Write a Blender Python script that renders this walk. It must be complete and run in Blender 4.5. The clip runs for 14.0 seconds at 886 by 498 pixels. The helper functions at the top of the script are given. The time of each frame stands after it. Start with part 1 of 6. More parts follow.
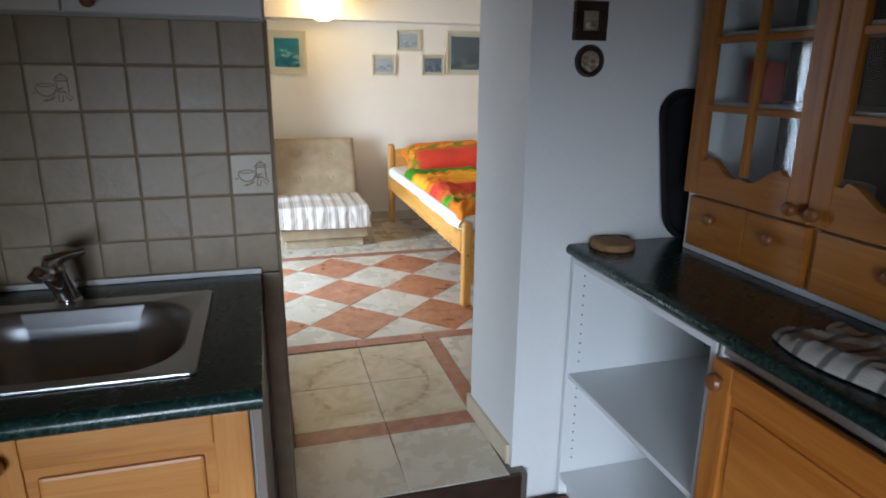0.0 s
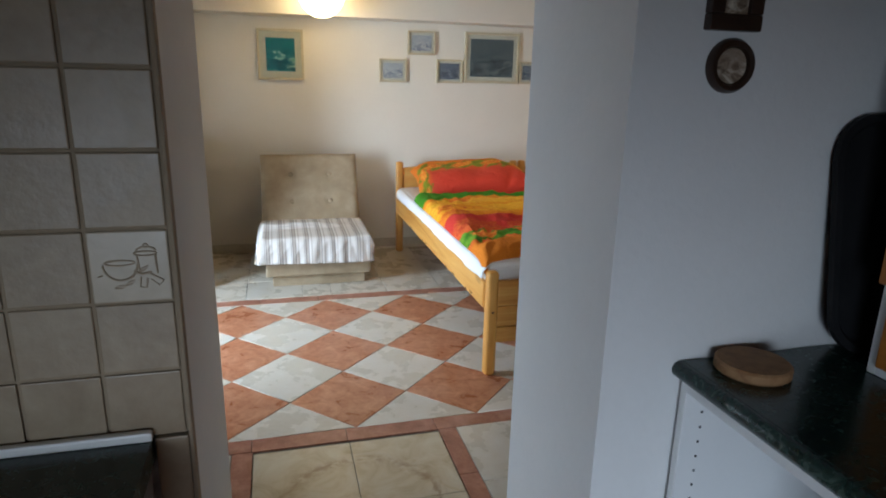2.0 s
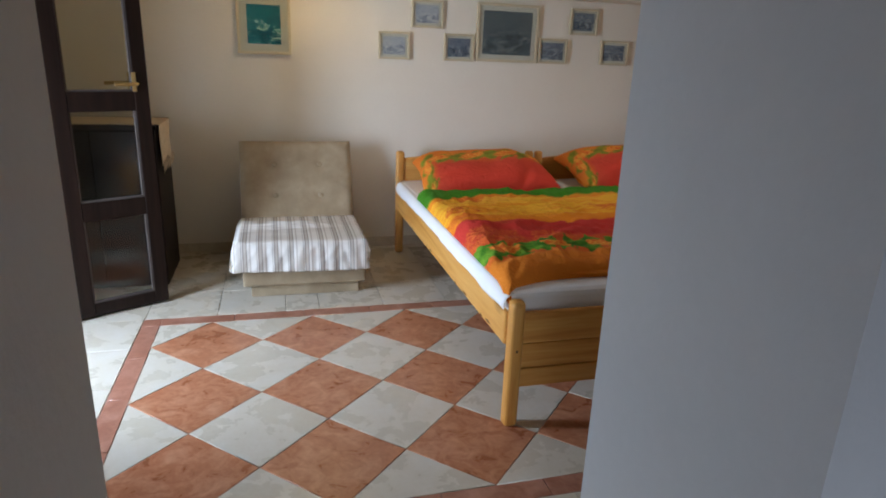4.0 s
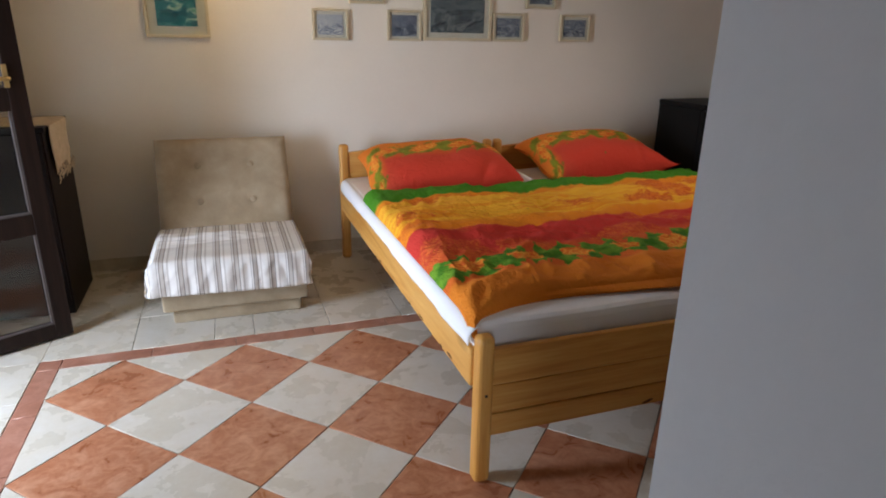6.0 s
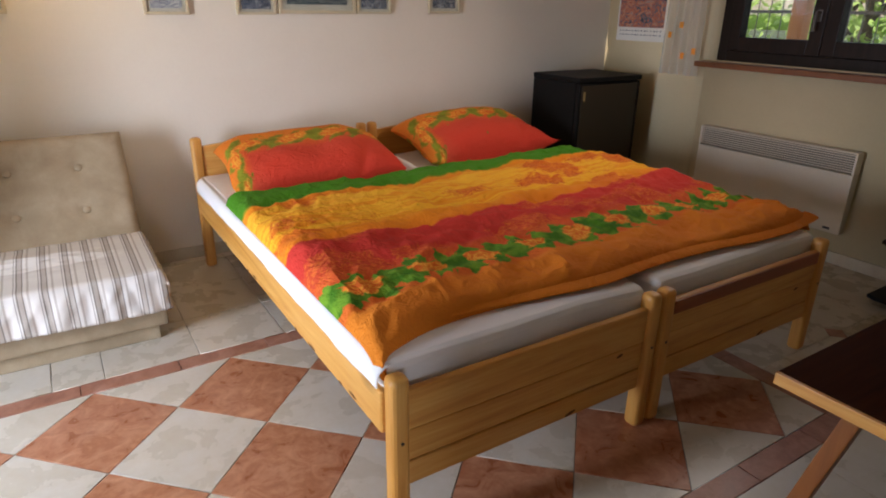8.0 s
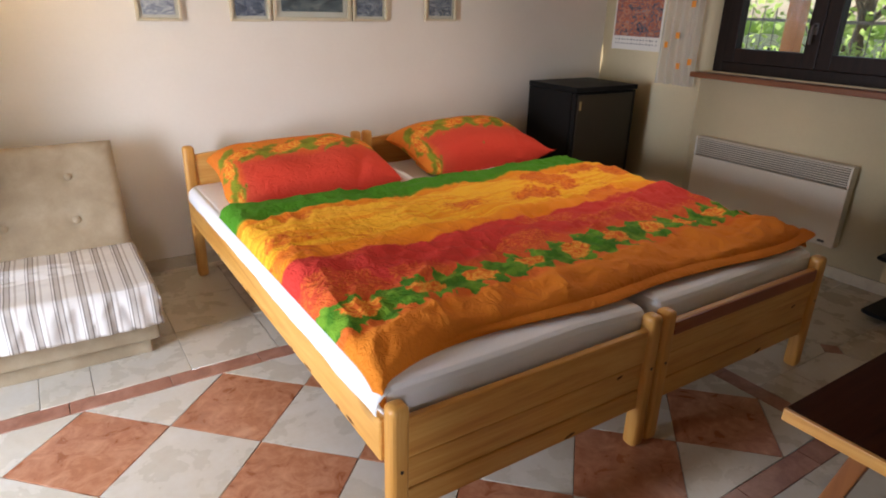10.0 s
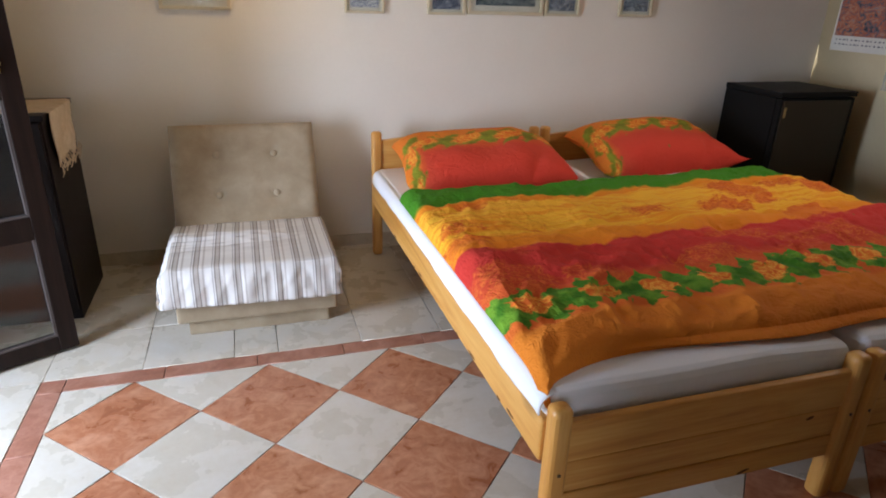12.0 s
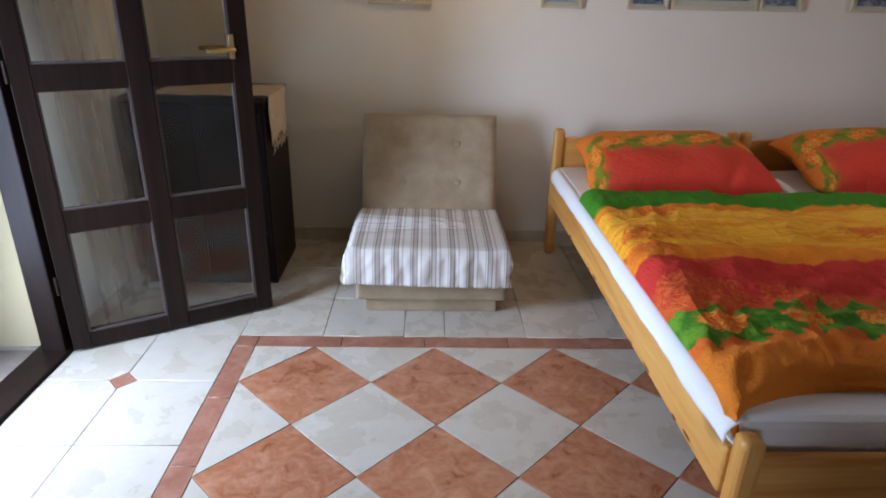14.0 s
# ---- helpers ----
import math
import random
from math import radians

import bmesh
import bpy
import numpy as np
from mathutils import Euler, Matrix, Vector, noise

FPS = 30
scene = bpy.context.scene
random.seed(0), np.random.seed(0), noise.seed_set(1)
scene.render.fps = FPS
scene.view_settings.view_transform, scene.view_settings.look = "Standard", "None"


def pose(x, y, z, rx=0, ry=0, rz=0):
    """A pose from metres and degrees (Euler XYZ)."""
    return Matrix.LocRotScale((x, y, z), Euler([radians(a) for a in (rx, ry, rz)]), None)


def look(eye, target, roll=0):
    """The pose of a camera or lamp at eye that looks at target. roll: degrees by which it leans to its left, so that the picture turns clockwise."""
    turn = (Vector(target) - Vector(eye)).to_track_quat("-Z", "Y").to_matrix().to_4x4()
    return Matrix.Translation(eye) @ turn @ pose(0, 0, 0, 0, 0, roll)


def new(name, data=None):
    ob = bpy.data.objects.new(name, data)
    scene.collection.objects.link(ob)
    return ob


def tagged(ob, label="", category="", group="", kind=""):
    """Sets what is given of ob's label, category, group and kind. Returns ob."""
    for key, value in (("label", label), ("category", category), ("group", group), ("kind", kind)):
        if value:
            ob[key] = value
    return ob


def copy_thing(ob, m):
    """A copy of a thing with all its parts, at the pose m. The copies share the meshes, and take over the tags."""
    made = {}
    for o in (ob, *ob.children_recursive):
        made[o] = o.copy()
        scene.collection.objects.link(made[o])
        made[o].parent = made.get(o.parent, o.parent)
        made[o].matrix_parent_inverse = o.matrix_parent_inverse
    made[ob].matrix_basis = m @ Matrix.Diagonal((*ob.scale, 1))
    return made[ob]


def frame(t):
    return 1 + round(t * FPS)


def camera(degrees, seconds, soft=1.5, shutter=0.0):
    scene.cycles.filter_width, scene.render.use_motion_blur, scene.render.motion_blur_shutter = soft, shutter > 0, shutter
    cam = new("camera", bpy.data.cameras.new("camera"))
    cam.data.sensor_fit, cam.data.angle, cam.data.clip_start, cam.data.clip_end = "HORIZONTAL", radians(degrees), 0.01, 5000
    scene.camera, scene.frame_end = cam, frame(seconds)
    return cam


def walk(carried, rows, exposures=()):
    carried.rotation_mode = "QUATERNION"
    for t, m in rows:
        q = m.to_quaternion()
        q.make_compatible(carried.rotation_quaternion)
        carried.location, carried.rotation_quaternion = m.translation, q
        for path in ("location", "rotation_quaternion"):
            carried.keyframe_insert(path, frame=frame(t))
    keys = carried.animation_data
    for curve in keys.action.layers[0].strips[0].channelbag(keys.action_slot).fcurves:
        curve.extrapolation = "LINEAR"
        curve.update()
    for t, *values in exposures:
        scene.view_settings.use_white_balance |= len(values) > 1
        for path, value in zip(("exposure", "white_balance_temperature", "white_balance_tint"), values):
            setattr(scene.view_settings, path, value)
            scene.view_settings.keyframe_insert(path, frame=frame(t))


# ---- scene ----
cam = camera(71.3, 14.0, soft=1.9)
PATH = [
    (0, (0.001, -0.005, 1.255), (0.533, 1.844, 0.709), 0.6),
    (0.5, (0.063, 0.185, 1.265), (0.572, 2.039, 0.713), 0.9),
    (1, (0.113, 0.374, 1.257), (0.597, 2.227, 0.681), 1.3),
    (1.5, (0.138, 0.565, 1.261), (0.618, 2.42, 0.688), 0.9),
    (2, (0.161, 0.721, 1.26), (0.666, 2.583, 0.733), 1.3),
    (2.2, (0.175, 0.785, 1.253), (0.663, 2.649, 0.715), 1.5),
    (4.3, (0.273, 1.354, 1.253), (0.787, 3.189, 0.645), 2.3),
    (4.5, (0.288, 1.401, 1.25), (0.815, 3.227, 0.629), 1.9),
    (5, (0.324, 1.518, 1.25), (0.923, 3.325, 0.638), 1.8),
    (5.5, (0.364, 1.615, 1.255), (0.992, 3.413, 0.643), 1.1),
    (6, (0.395, 1.677, 1.256), (1.028, 3.461, 0.612), 1.0),
    (6.5, (0.428, 1.754, 1.252), (1.123, 3.506, 0.581), 1.0),
    (7, (0.45, 1.846, 1.258), (1.253, 3.548, 0.583), 0.5),
    (7.5, (0.448, 1.923, 1.264), (1.373, 3.549, 0.557), 0.4),
    (7.7, (0.451, 1.952, 1.273), (1.415, 3.547, 0.546), 0.4),
    (9.8, (0.446, 2.046, 1.342), (1.504, 3.581, 0.619), 1.5),
    (10, (0.452, 2.042, 1.336), (1.474, 3.597, 0.604), 1.5),
    (10.5, (0.441, 2.047, 1.335), (1.367, 3.657, 0.592), 1.6),
    (11, (0.424, 2.056, 1.341), (1.239, 3.719, 0.586), 1.8),
    (11.5, (0.41, 2.065, 1.337), (1.119, 3.777, 0.583), 2.2),
    (12, (0.404, 2.072, 1.33), (0.971, 3.834, 0.572), 1.8),
    (12.5, (0.397, 2.077, 1.325), (0.839, 3.874, 0.566), 1.5),
    (13, (0.39, 2.084, 1.312), (0.707, 3.908, 0.556), 1.4),
    (13.5, (0.375, 2.092, 1.304), (0.567, 3.929, 0.538), 1.5),
    (14, (0.356, 2.094, 1.302), (0.413, 3.939, 0.532), 1.4),
]
walk(cam, [(t, look(eye, target, roll)) for t, eye, target, roll in PATH],
     [(0.0, 0.44, 6050, 11), (2.2, -0.02, 6000, 11), (4.4, -0.26, 6000, 16), (6.5, -0.12, 6400, 20), (7.6, 0.04, 6550, 22), (10.0, 0.42, 6550, 22), (11.5, 0.15, 6200, 20), (14.0, -0.34, 5750, 19)])

# ---- world, sun, large lights ----
world = bpy.data.worlds.new("world")
scene.world = world
world.use_nodes = True
wn = world.node_tree
sky = wn.nodes.new("ShaderNodeTexSky")
sky.sky_type, sky.sun_disc = "NISHITA", False
sky.sun_elevation, sky.sun_rotation = radians(52), radians(10)
wn.links.new(sky.outputs[0], wn.nodes["Background"].inputs[0])
wn.nodes["Background"].inputs[1].default_value = 0.15


def lamp(name, kind, m, energy, colour):
    data = bpy.data.lights.new(name, kind)
    data.energy, data.color = energy, colour
    ob = new(name, data)
    ob.matrix_world = m
    return data


def opening_light(name, eye, target, energy, colour, width, height, spread):
    data = lamp(name, "AREA", look(eye, target), energy, colour)
    data.shape, data.size, data.size_y, data.spread = "RECTANGLE", width, height, radians(spread)


# the sun stands behind the north wall, so that it lights the garden and no floor
lamp("sun", "SUN", look((0.6, 3.4, 4.4), (0, 0, 0)), 5.0, (1.0, 0.95, 0.86)).angle = radians(0.5)
# daylight in the garden door's opening
opening_light("door_daylight", (-1.30, 3.58, 0.80), (0.45, 3.86, 0.38), 47, (0.72, 0.86, 1.0), 0.46, 1.3, 136)
# kitchen daylight from behind the start, through an unseen opening placed by guess
opening_light("kitchen_daylight", (-0.44, -1.25, 0.76), (0.44, 1.3, -0.26), 11.0, (0.78, 0.89, 1.0), 0.85, 0.8, 74)
# added warm fill inside the room, before the window, aimed at the beds
opening_light("window_side_fill", (3.60, 3.88, 1.72), (1.50, 4.45, 0.40), 4.6, (1.0, 0.93, 0.80), 0.9, 0.4, 92)


# ---- materials ----
def srgb(*c):
    return tuple((v / 255 / 12.92 if v <= 10 else ((v / 255 + 0.055) / 1.055) ** 2.4) for v in c) + (1.0,)


class Nodes:
    """A material with its principled shader and short ways to add nodes."""

    def __init__(self, name, rough=0.6, metal=0.0):
        self.mat = bpy.data.materials.new(name)
        self.mat.use_nodes = True
        self.tree = self.mat.node_tree
        self.shader = self.tree.nodes["Principled BSDF"]
        self.shader.inputs["Roughness"].default_value = rough
        self.shader.inputs["Metallic"].default_value = metal

    def node(self, kind, **kw):
        n = self.tree.nodes.new(kind)
        if "operation" in kw:
            n.operation = kw.pop("operation")
        if "data_type" in kw:
            n.data_type, n.blend_type = kw.pop("data_type"), kw.pop("blend_type")
        if "bands_direction" in kw:
            n.bands_direction = kw.pop("bands_direction")
        for key, value in kw.items():
            n.inputs[key].default_value = value
        return n

    def link(self, a, b):
        self.tree.links.new(a, b)

    def coords(self, scale=(1, 1, 1), world_space=True, jitter=False):
        if world_space:
            out = self.node("ShaderNodeNewGeometry").outputs["Position"]
        else:
            out = self.node("ShaderNodeTexCoord").outputs["Object"]
        if jitter:
            info = self.node("ShaderNodeObjectInfo")
            add = self.node("ShaderNodeVectorMath", operation="MULTIPLY_ADD")
            add.inputs[1].default_value = (37, 53, 71)
            self.link(info.outputs["Random"], add.inputs[0])
            self.link(out, add.inputs[2])
            out = add.outputs[0]
        mapping = self.node("ShaderNodeMapping")
        mapping.inputs["Scale"].default_value = scale
        self.link(out, mapping.inputs[0])
        return mapping.outputs[0]

    def noise(self, vec, scale, detail=4, rough=0.55, warp=0.0):
        n = self.node("ShaderNodeTexNoise", Scale=scale, Detail=detail, Roughness=rough, Distortion=warp)
        self.link(vec, n.inputs["Vector"])
        return n.outputs["Fac"]

    def ramp(self, fac, stops, mode="LINEAR"):
        r = self.node("ShaderNodeValToRGB")
        r.color_ramp.interpolation = mode
        el = r.color_ramp.elements
        while len(el) < len(stops):
            el.new(0.5)
        for e, (p, c) in zip(el, stops):
            e.position, e.color = p, c
        self.link(fac, r.inputs[0])
        return r.outputs[0]

    def mix(self, fac, a, b, blend="MIX"):
        m = self.node("ShaderNodeMix", data_type="RGBA", blend_type=blend)
        for value, slot in ((fac, m.inputs[0]), (a, m.inputs[6]), (b, m.inputs[7])):
            if hasattr(value, "is_linked"):
                self.link(value, slot)
            else:
                slot.default_value = value
        return m.outputs[2]

    def math(self, op, a, b=0.0, c=0.0):
        m = self.node("ShaderNodeMath", operation=op)
        for slot, value in zip(m.inputs, (a, b, c)):
            if hasattr(value, "is_linked"):
                self.link(value, slot)
            else:
                slot.default_value = value
        return m.outputs[0]

    def finish(self, colour, height=None, bump=0.1, distance=0.004, rough=None):
        if hasattr(colour, "is_linked"):
            self.link(colour, self.shader.inputs["Base Color"])
        else:
            self.shader.inputs["Base Color"].default_value = colour
        if height is not None:
            b = self.node("ShaderNodeBump", Strength=bump, Distance=distance)
            self.link(height, b.inputs["Height"])
            self.link(b.outputs[0], self.shader.inputs["Normal"])
        if rough is not None:
            self.link(rough, self.shader.inputs["Roughness"])
        return self.mat


def mottled(name, stops, scale=6, rough=0.6, bump=0.15, metal=0.0, jitter=False, fine=90, warp=0.4, distance=0.003, spread=0.08, shine=0.5):
    n = Nodes(name, rough, metal)
    n.shader.inputs["Specular IOR Level"].default_value = shine
    v = n.coords(jitter=jitter)
    broad, grain = n.noise(v, scale, 5, 0.6, warp), n.noise(v, fine, 3, 0.6)
    fac = n.math("MULTIPLY_ADD", grain, 0.25, n.math("MULTIPLY", broad, 0.85))
    r = n.node("ShaderNodeMapRange")
    r.inputs[1].default_value, r.inputs[2].default_value = 0.3, 0.8
    r.inputs[3].default_value, r.inputs[4].default_value = rough - spread, rough + spread
    n.link(broad, r.inputs[0])
    return n.finish(n.ramp(fac, stops), grain, bump, distance, r.outputs[0])


def timber(name, dark, mid, light, axis, rough=0.42, world_space=False, grain=1.0, shine=0.5):
    """Planed wood with its fibres along the axis, and a knot here and there."""
    n = Nodes(name, rough)
    n.shader.inputs["Specular IOR Level"].default_value = shine
    stretch = [14.0, 14.0, 14.0]
    stretch["xyz".index(axis)] = 0.9
    v = n.coords(stretch, world_space, jitter=True)
    rings = n.noise(v, 1.3 * grain, 4, 0.6, 1.2)
    fibre = n.noise(v, 9 * grain, 3, 0.7)
    knots = n.node("ShaderNodeTexVoronoi", Scale=0.55)
    n.link(n.coords([5 if a != axis else 2.2 for a in "xyz"], world_space, jitter=True), knots.inputs["Vector"])
    fac = n.math("MULTIPLY_ADD", fibre, 0.3, n.math("MULTIPLY", rings, 0.8))
    colour = n.ramp(fac, ((0.3, dark), (0.52, mid), (0.78, light)))
    spot = n.ramp(knots.outputs["Distance"], ((0.035, (1, 1, 1, 1)), (0.085, (0, 0, 0, 1))))
    colour = n.mix(n.math("MULTIPLY", spot, 0.75), colour, tuple(0.35 * c for c in dark[:3]) + (1.0,))
    return n.finish(colour, fibre, 0.1, 0.002)


PLASTER = mottled("white_wall_paint", ((0.2, (0.76, 0.70, 0.58, 1)), (0.8, (0.84, 0.785, 0.665, 1))), 1.6, 0.85, 0.22, fine=55, distance=0.004, spread=0.04)
# east wall: a yellower, slightly darker tone than the other bedroom walls
EAST_WALL_TONE = mottled("cream_yellow_east_wall", ((0.2, (0.66, 0.545, 0.32, 1)), (0.8, (0.76, 0.645, 0.41, 1))), 1.6, 0.85, 0.22, fine=55, distance=0.004, spread=0.04)
# ceiling is out of view; dark warm tone cuts and warms bounced light
CEILING = mottled("unseen_ceiling_tone", ((0.2, (0.26, 0.18, 0.10, 1)), (0.8, (0.40, 0.29, 0.17, 1))), 1.2, 0.9, 0.15, fine=60, spread=0.03)
PIER_PAINT = mottled("cool_white_wall_paint", ((0.2, (0.67, 0.67, 0.66, 1)), (0.8, (0.76, 0.76, 0.75, 1))), 1.8, 0.8, 0.25, fine=60, distance=0.004, spread=0.05)
CREAM_FACADE = mottled("cream_facade_render", ((0.2, (0.54, 0.45, 0.26, 1)), (0.8, (0.61, 0.52, 0.32, 1))), 3, 0.9, 0.4, fine=120)
TERRACOTTA = mottled("terracotta_glaze", ((0.25, srgb(142, 84, 56)), (0.5, srgb(174, 112, 78)), (0.75, srgb(204, 150, 116))), 14, 0.33, 0.06, jitter=True, fine=48, warp=0.9)
CREAM_TILE = mottled("cream_tile_glaze", ((0.12, srgb(186, 172, 146)), (0.5, srgb(202, 193, 174)), (0.9, srgb(216, 211, 200))), 6, 0.3, 0.05, jitter=True, fine=60, warp=0.2)
BORDER_TILE = mottled("brown_border_glaze", ((0.28, srgb(132, 86, 66)), (0.5, srgb(160, 108, 86)), (0.72, srgb(182, 134, 112))), 14, 0.36, 0.1, jitter=True, fine=90, warp=0.5)
GROUT = mottled("grey_grout", ((0.2, srgb(96, 88, 78)), (0.8, srgb(128, 120, 108))), 20, 0.9, 0.3)
SKIRTING = mottled("beige_skirting_glaze", ((0.25, srgb(176, 160, 132)), (0.7, srgb(206, 194, 170))), 8, 0.4, 0.1, fine=100)
WALL_TILE = mottled("greige_wall_tile_glaze", ((0.25, srgb(130, 112, 90)), (0.5, srgb(149, 131, 107)), (0.75, srgb(164, 147, 122))), 11, 0.42, 0.25, jitter=True, fine=60, warp=0.8)
DECO_TILE = mottled("cream_relief_tile_glaze", ((0.3, srgb(168, 154, 132)), (0.7, srgb(186, 172, 150))), 12, 0.35, 0.15, fine=70)
RELIEF = mottled("brown_relief_glaze", ((0.3, srgb(146, 129, 105)), (0.7, srgb(164, 147, 123))), 30, 0.4, 0.2)
TILE_GROUT = mottled("brown_wall_grout", ((0.2, srgb(134, 117, 95)), (0.8, srgb(158, 141, 118))), 20, 0.9, 0.3)
KITCHEN_FLOOR = mottled("red_brown_kitchen_lino", ((0.25, srgb(78, 44, 36)), (0.75, srgb(118, 72, 58))), 9, 0.45, 0.15)
PINE_X = timber("lacquered_pine_x", srgb(182, 116, 44), srgb(210, 150, 70), srgb(226, 176, 98), "x")
PINE_Y = timber("lacquered_pine_y", srgb(182, 116, 44), srgb(210, 150, 70), srgb(226, 176, 98), "y")
PINE_Z = timber("lacquered_pine_z", srgb(182, 116, 44), srgb(210, 150, 70), srgb(226, 176, 98), "z")
SINK_PINE_X = timber("warm_pine_x", srgb(142, 86, 36), srgb(174, 114, 52), srgb(192, 136, 72), "x")
SINK_PINE_Z = timber("warm_pine_z", srgb(142, 86, 36), srgb(174, 114, 52), srgb(192, 136, 72), "z")
# base doors' honey pine: bolder grain, and brightened in place of stronger light
BASE_PINE_Y = timber("brightened_honey_pine_y", srgb(120, 60, 18), srgb(178, 106, 38), srgb(204, 136, 58), "y", grain=0.55)
BASE_PINE_Z = timber("brightened_honey_pine_z", srgb(140, 78, 26), srgb(176, 108, 40), srgb(198, 132, 56), "z")
HONEY_Y = timber("honey_pine_y", srgb(128, 72, 22), srgb(164, 101, 34), srgb(184, 122, 48), "y")
HONEY_Z = timber("honey_pine_z", srgb(128, 72, 22), srgb(164, 101, 34), srgb(184, 122, 48), "z")
BARK_EDGE = mottled("dark_bark_edge", ((0.25, srgb(62, 34, 14)), (0.75, srgb(104, 62, 28))), 60, 0.8, 0.4)
RED_STRIP_X = timber("darker_red_pine_x", srgb(120, 58, 24), srgb(146, 74, 32), srgb(164, 92, 44), "x")
DARK_TIMBER = timber("dark_stained_timber", srgb(21, 13, 10), srgb(31, 20, 15), srgb(43, 29, 23), "z", 0.45, shine=0.2)
# leg wood darkened, so the shade under the table sits in its colour
SHADED_LEG = timber("shaded_table_leg", srgb(112, 62, 24), srgb(138, 80, 32), srgb(154, 94, 42), "z")
TABLE_TOP = timber("brown_table_veneer", srgb(42, 16, 7), srgb(58, 25, 11), srgb(72, 34, 16), "x", 0.6, shine=0.03)
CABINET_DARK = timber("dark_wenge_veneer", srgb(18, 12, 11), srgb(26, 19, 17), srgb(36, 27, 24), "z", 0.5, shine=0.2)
SILL_WOOD = timber("brown_sill_timber", srgb(92, 50, 26), srgb(120, 70, 38), srgb(140, 86, 50), "y", 0.4)
POST_WOOD = timber("orange_porch_timber", srgb(170, 104, 52), srgb(206, 140, 80), srgb(222, 160, 100), "z", 0.6)
KNOB_WOOD = timber("brown_knob_timber", srgb(96, 54, 24), srgb(130, 78, 38), srgb(150, 96, 50), "z", 0.35)
CORK = mottled("cork_board", ((0.25, srgb(104, 72, 44)), (0.5, srgb(142, 104, 68)), (0.75, srgb(168, 130, 90))), 40, 0.8, 0.4, fine=160)
WORKTOP = mottled("dark_green_laminate", ((0.3, srgb(12, 27, 24)), (0.5, srgb(21, 42, 37)), (0.75, srgb(40, 70, 62))), 34, 0.26, 0.05, fine=220, warp=2.0)
MELAMINE = mottled("white_melamine", ((0.2, (0.70, 0.71, 0.71, 1)), (0.8, (0.77, 0.78, 0.78, 1))), 2, 0.4, 0.03)
GREY_PANEL = mottled("grey_brown_laminate", ((0.25, srgb(104, 92, 84)), (0.75, srgb(124, 112, 102))), 7, 0.5, 0.08)
WHITE_PLASTIC = mottled("white_enamel", ((0.2, (0.74, 0.73, 0.70, 1)), (0.8, (0.80, 0.79, 0.76, 1))), 3, 0.4, 0.03)
BEAD = mottled("grey_brown_glazing_bead", ((0.25, srgb(66, 58, 54)), (0.75, srgb(92, 84, 80))), 14, 0.5, 0.1)
HEATER_ENAMEL = mottled("cream_heater_enamel", ((0.2, (0.68, 0.61, 0.48, 1)), (0.8, (0.74, 0.67, 0.54, 1))), 3, 0.45, 0.03)
GRILLE_DARK = mottled("grey_grille_gap", ((0.2, (0.03, 0.03, 0.03, 1)), (0.8, (0.05, 0.05, 0.048, 1))), 10, 0.7, 0.1)
STEEL = mottled("brushed_steel", ((0.2, (0.52, 0.53, 0.54, 1)), (0.8, (0.62, 0.63, 0.64, 1))), 6, 0.34, 0.05, metal=1.0, fine=300)
CHROME = mottled("chrome", ((0.2, (0.66, 0.66, 0.67, 1)), (0.8, (0.76, 0.76, 0.77, 1))), 10, 0.12, 0.0, metal=1.0, spread=0.03)
BRASS = mottled("worn_brass", ((0.2, (0.52, 0.38, 0.16, 1)), (0.8, (0.66, 0.50, 0.24, 1))), 20, 0.5, 0.15, metal=1.0)
BLACK = mottled("black_plastic", ((0.2, (0.008, 0.008, 0.009, 1)), (0.8, (0.016, 0.016, 0.017, 1))), 8, 0.5, 0.05, shine=0.15)
FRIDGE_BODY = mottled("black_fridge_enamel", ((0.2, (0.008, 0.0075, 0.007, 1)), (0.8, (0.015, 0.014, 0.013, 1))), 4, 0.5, 0.05, shine=0.08)
FRIDGE_DOOR = mottled("brown_fridge_door", ((0.2, srgb(40, 31, 18)), (0.8, srgb(52, 41, 25))), 3, 0.42, 0.08, fine=180)
SHEET = mottled("white_bed_linen", ((0.2, (0.80, 0.80, 0.79, 1)), (0.8, (0.86, 0.86, 0.85, 1))), 5, 0.85, 0.3, fine=260)
UPHOLSTERY = mottled("beige_ribbed_upholstery", ((0.25, srgb(140, 120, 94)), (0.5, srgb(160, 141, 112)), (0.75, srgb(178, 160, 132))), 9, 0.9, 0.6, fine=240, warp=0.2)
CROCHET = mottled("cream_crochet_cotton", ((0.25, srgb(180, 158, 128)), (0.75, srgb(216, 196, 166))), 26, 0.9, 0.6, fine=170)
FRAME_CREAM = mottled("cream_frame_lacquer", ((0.25, srgb(190, 176, 142)), (0.75, srgb(214, 202, 170))), 14, 0.45, 0.1)
MOUNT = mottled("ivory_mount_card", ((0.25, srgb(206, 198, 178)), (0.75, srgb(222, 216, 200))), 6, 0.8, 0.05)
FRAME_DARK = mottled("dark_frame_wood", ((0.25, srgb(34, 22, 16)), (0.75, srgb(58, 40, 30))), 20, 0.4, 0.2)
PAPER = mottled("white_calendar_paper", ((0.25, srgb(224, 220, 206)), (0.75, srgb(236, 232, 220))), 5, 0.75, 0.02)
INK = mottled("grey_print", ((0.25, srgb(86, 84, 86)), (0.75, srgb(110, 108, 108))), 10, 0.8, 0.0)
ORANGE_PATCH = mottled("orange_curtain_print", ((0.25, srgb(226, 132, 44)), (0.75, srgb(240, 164, 70))), 20, 0.9, 0.1)
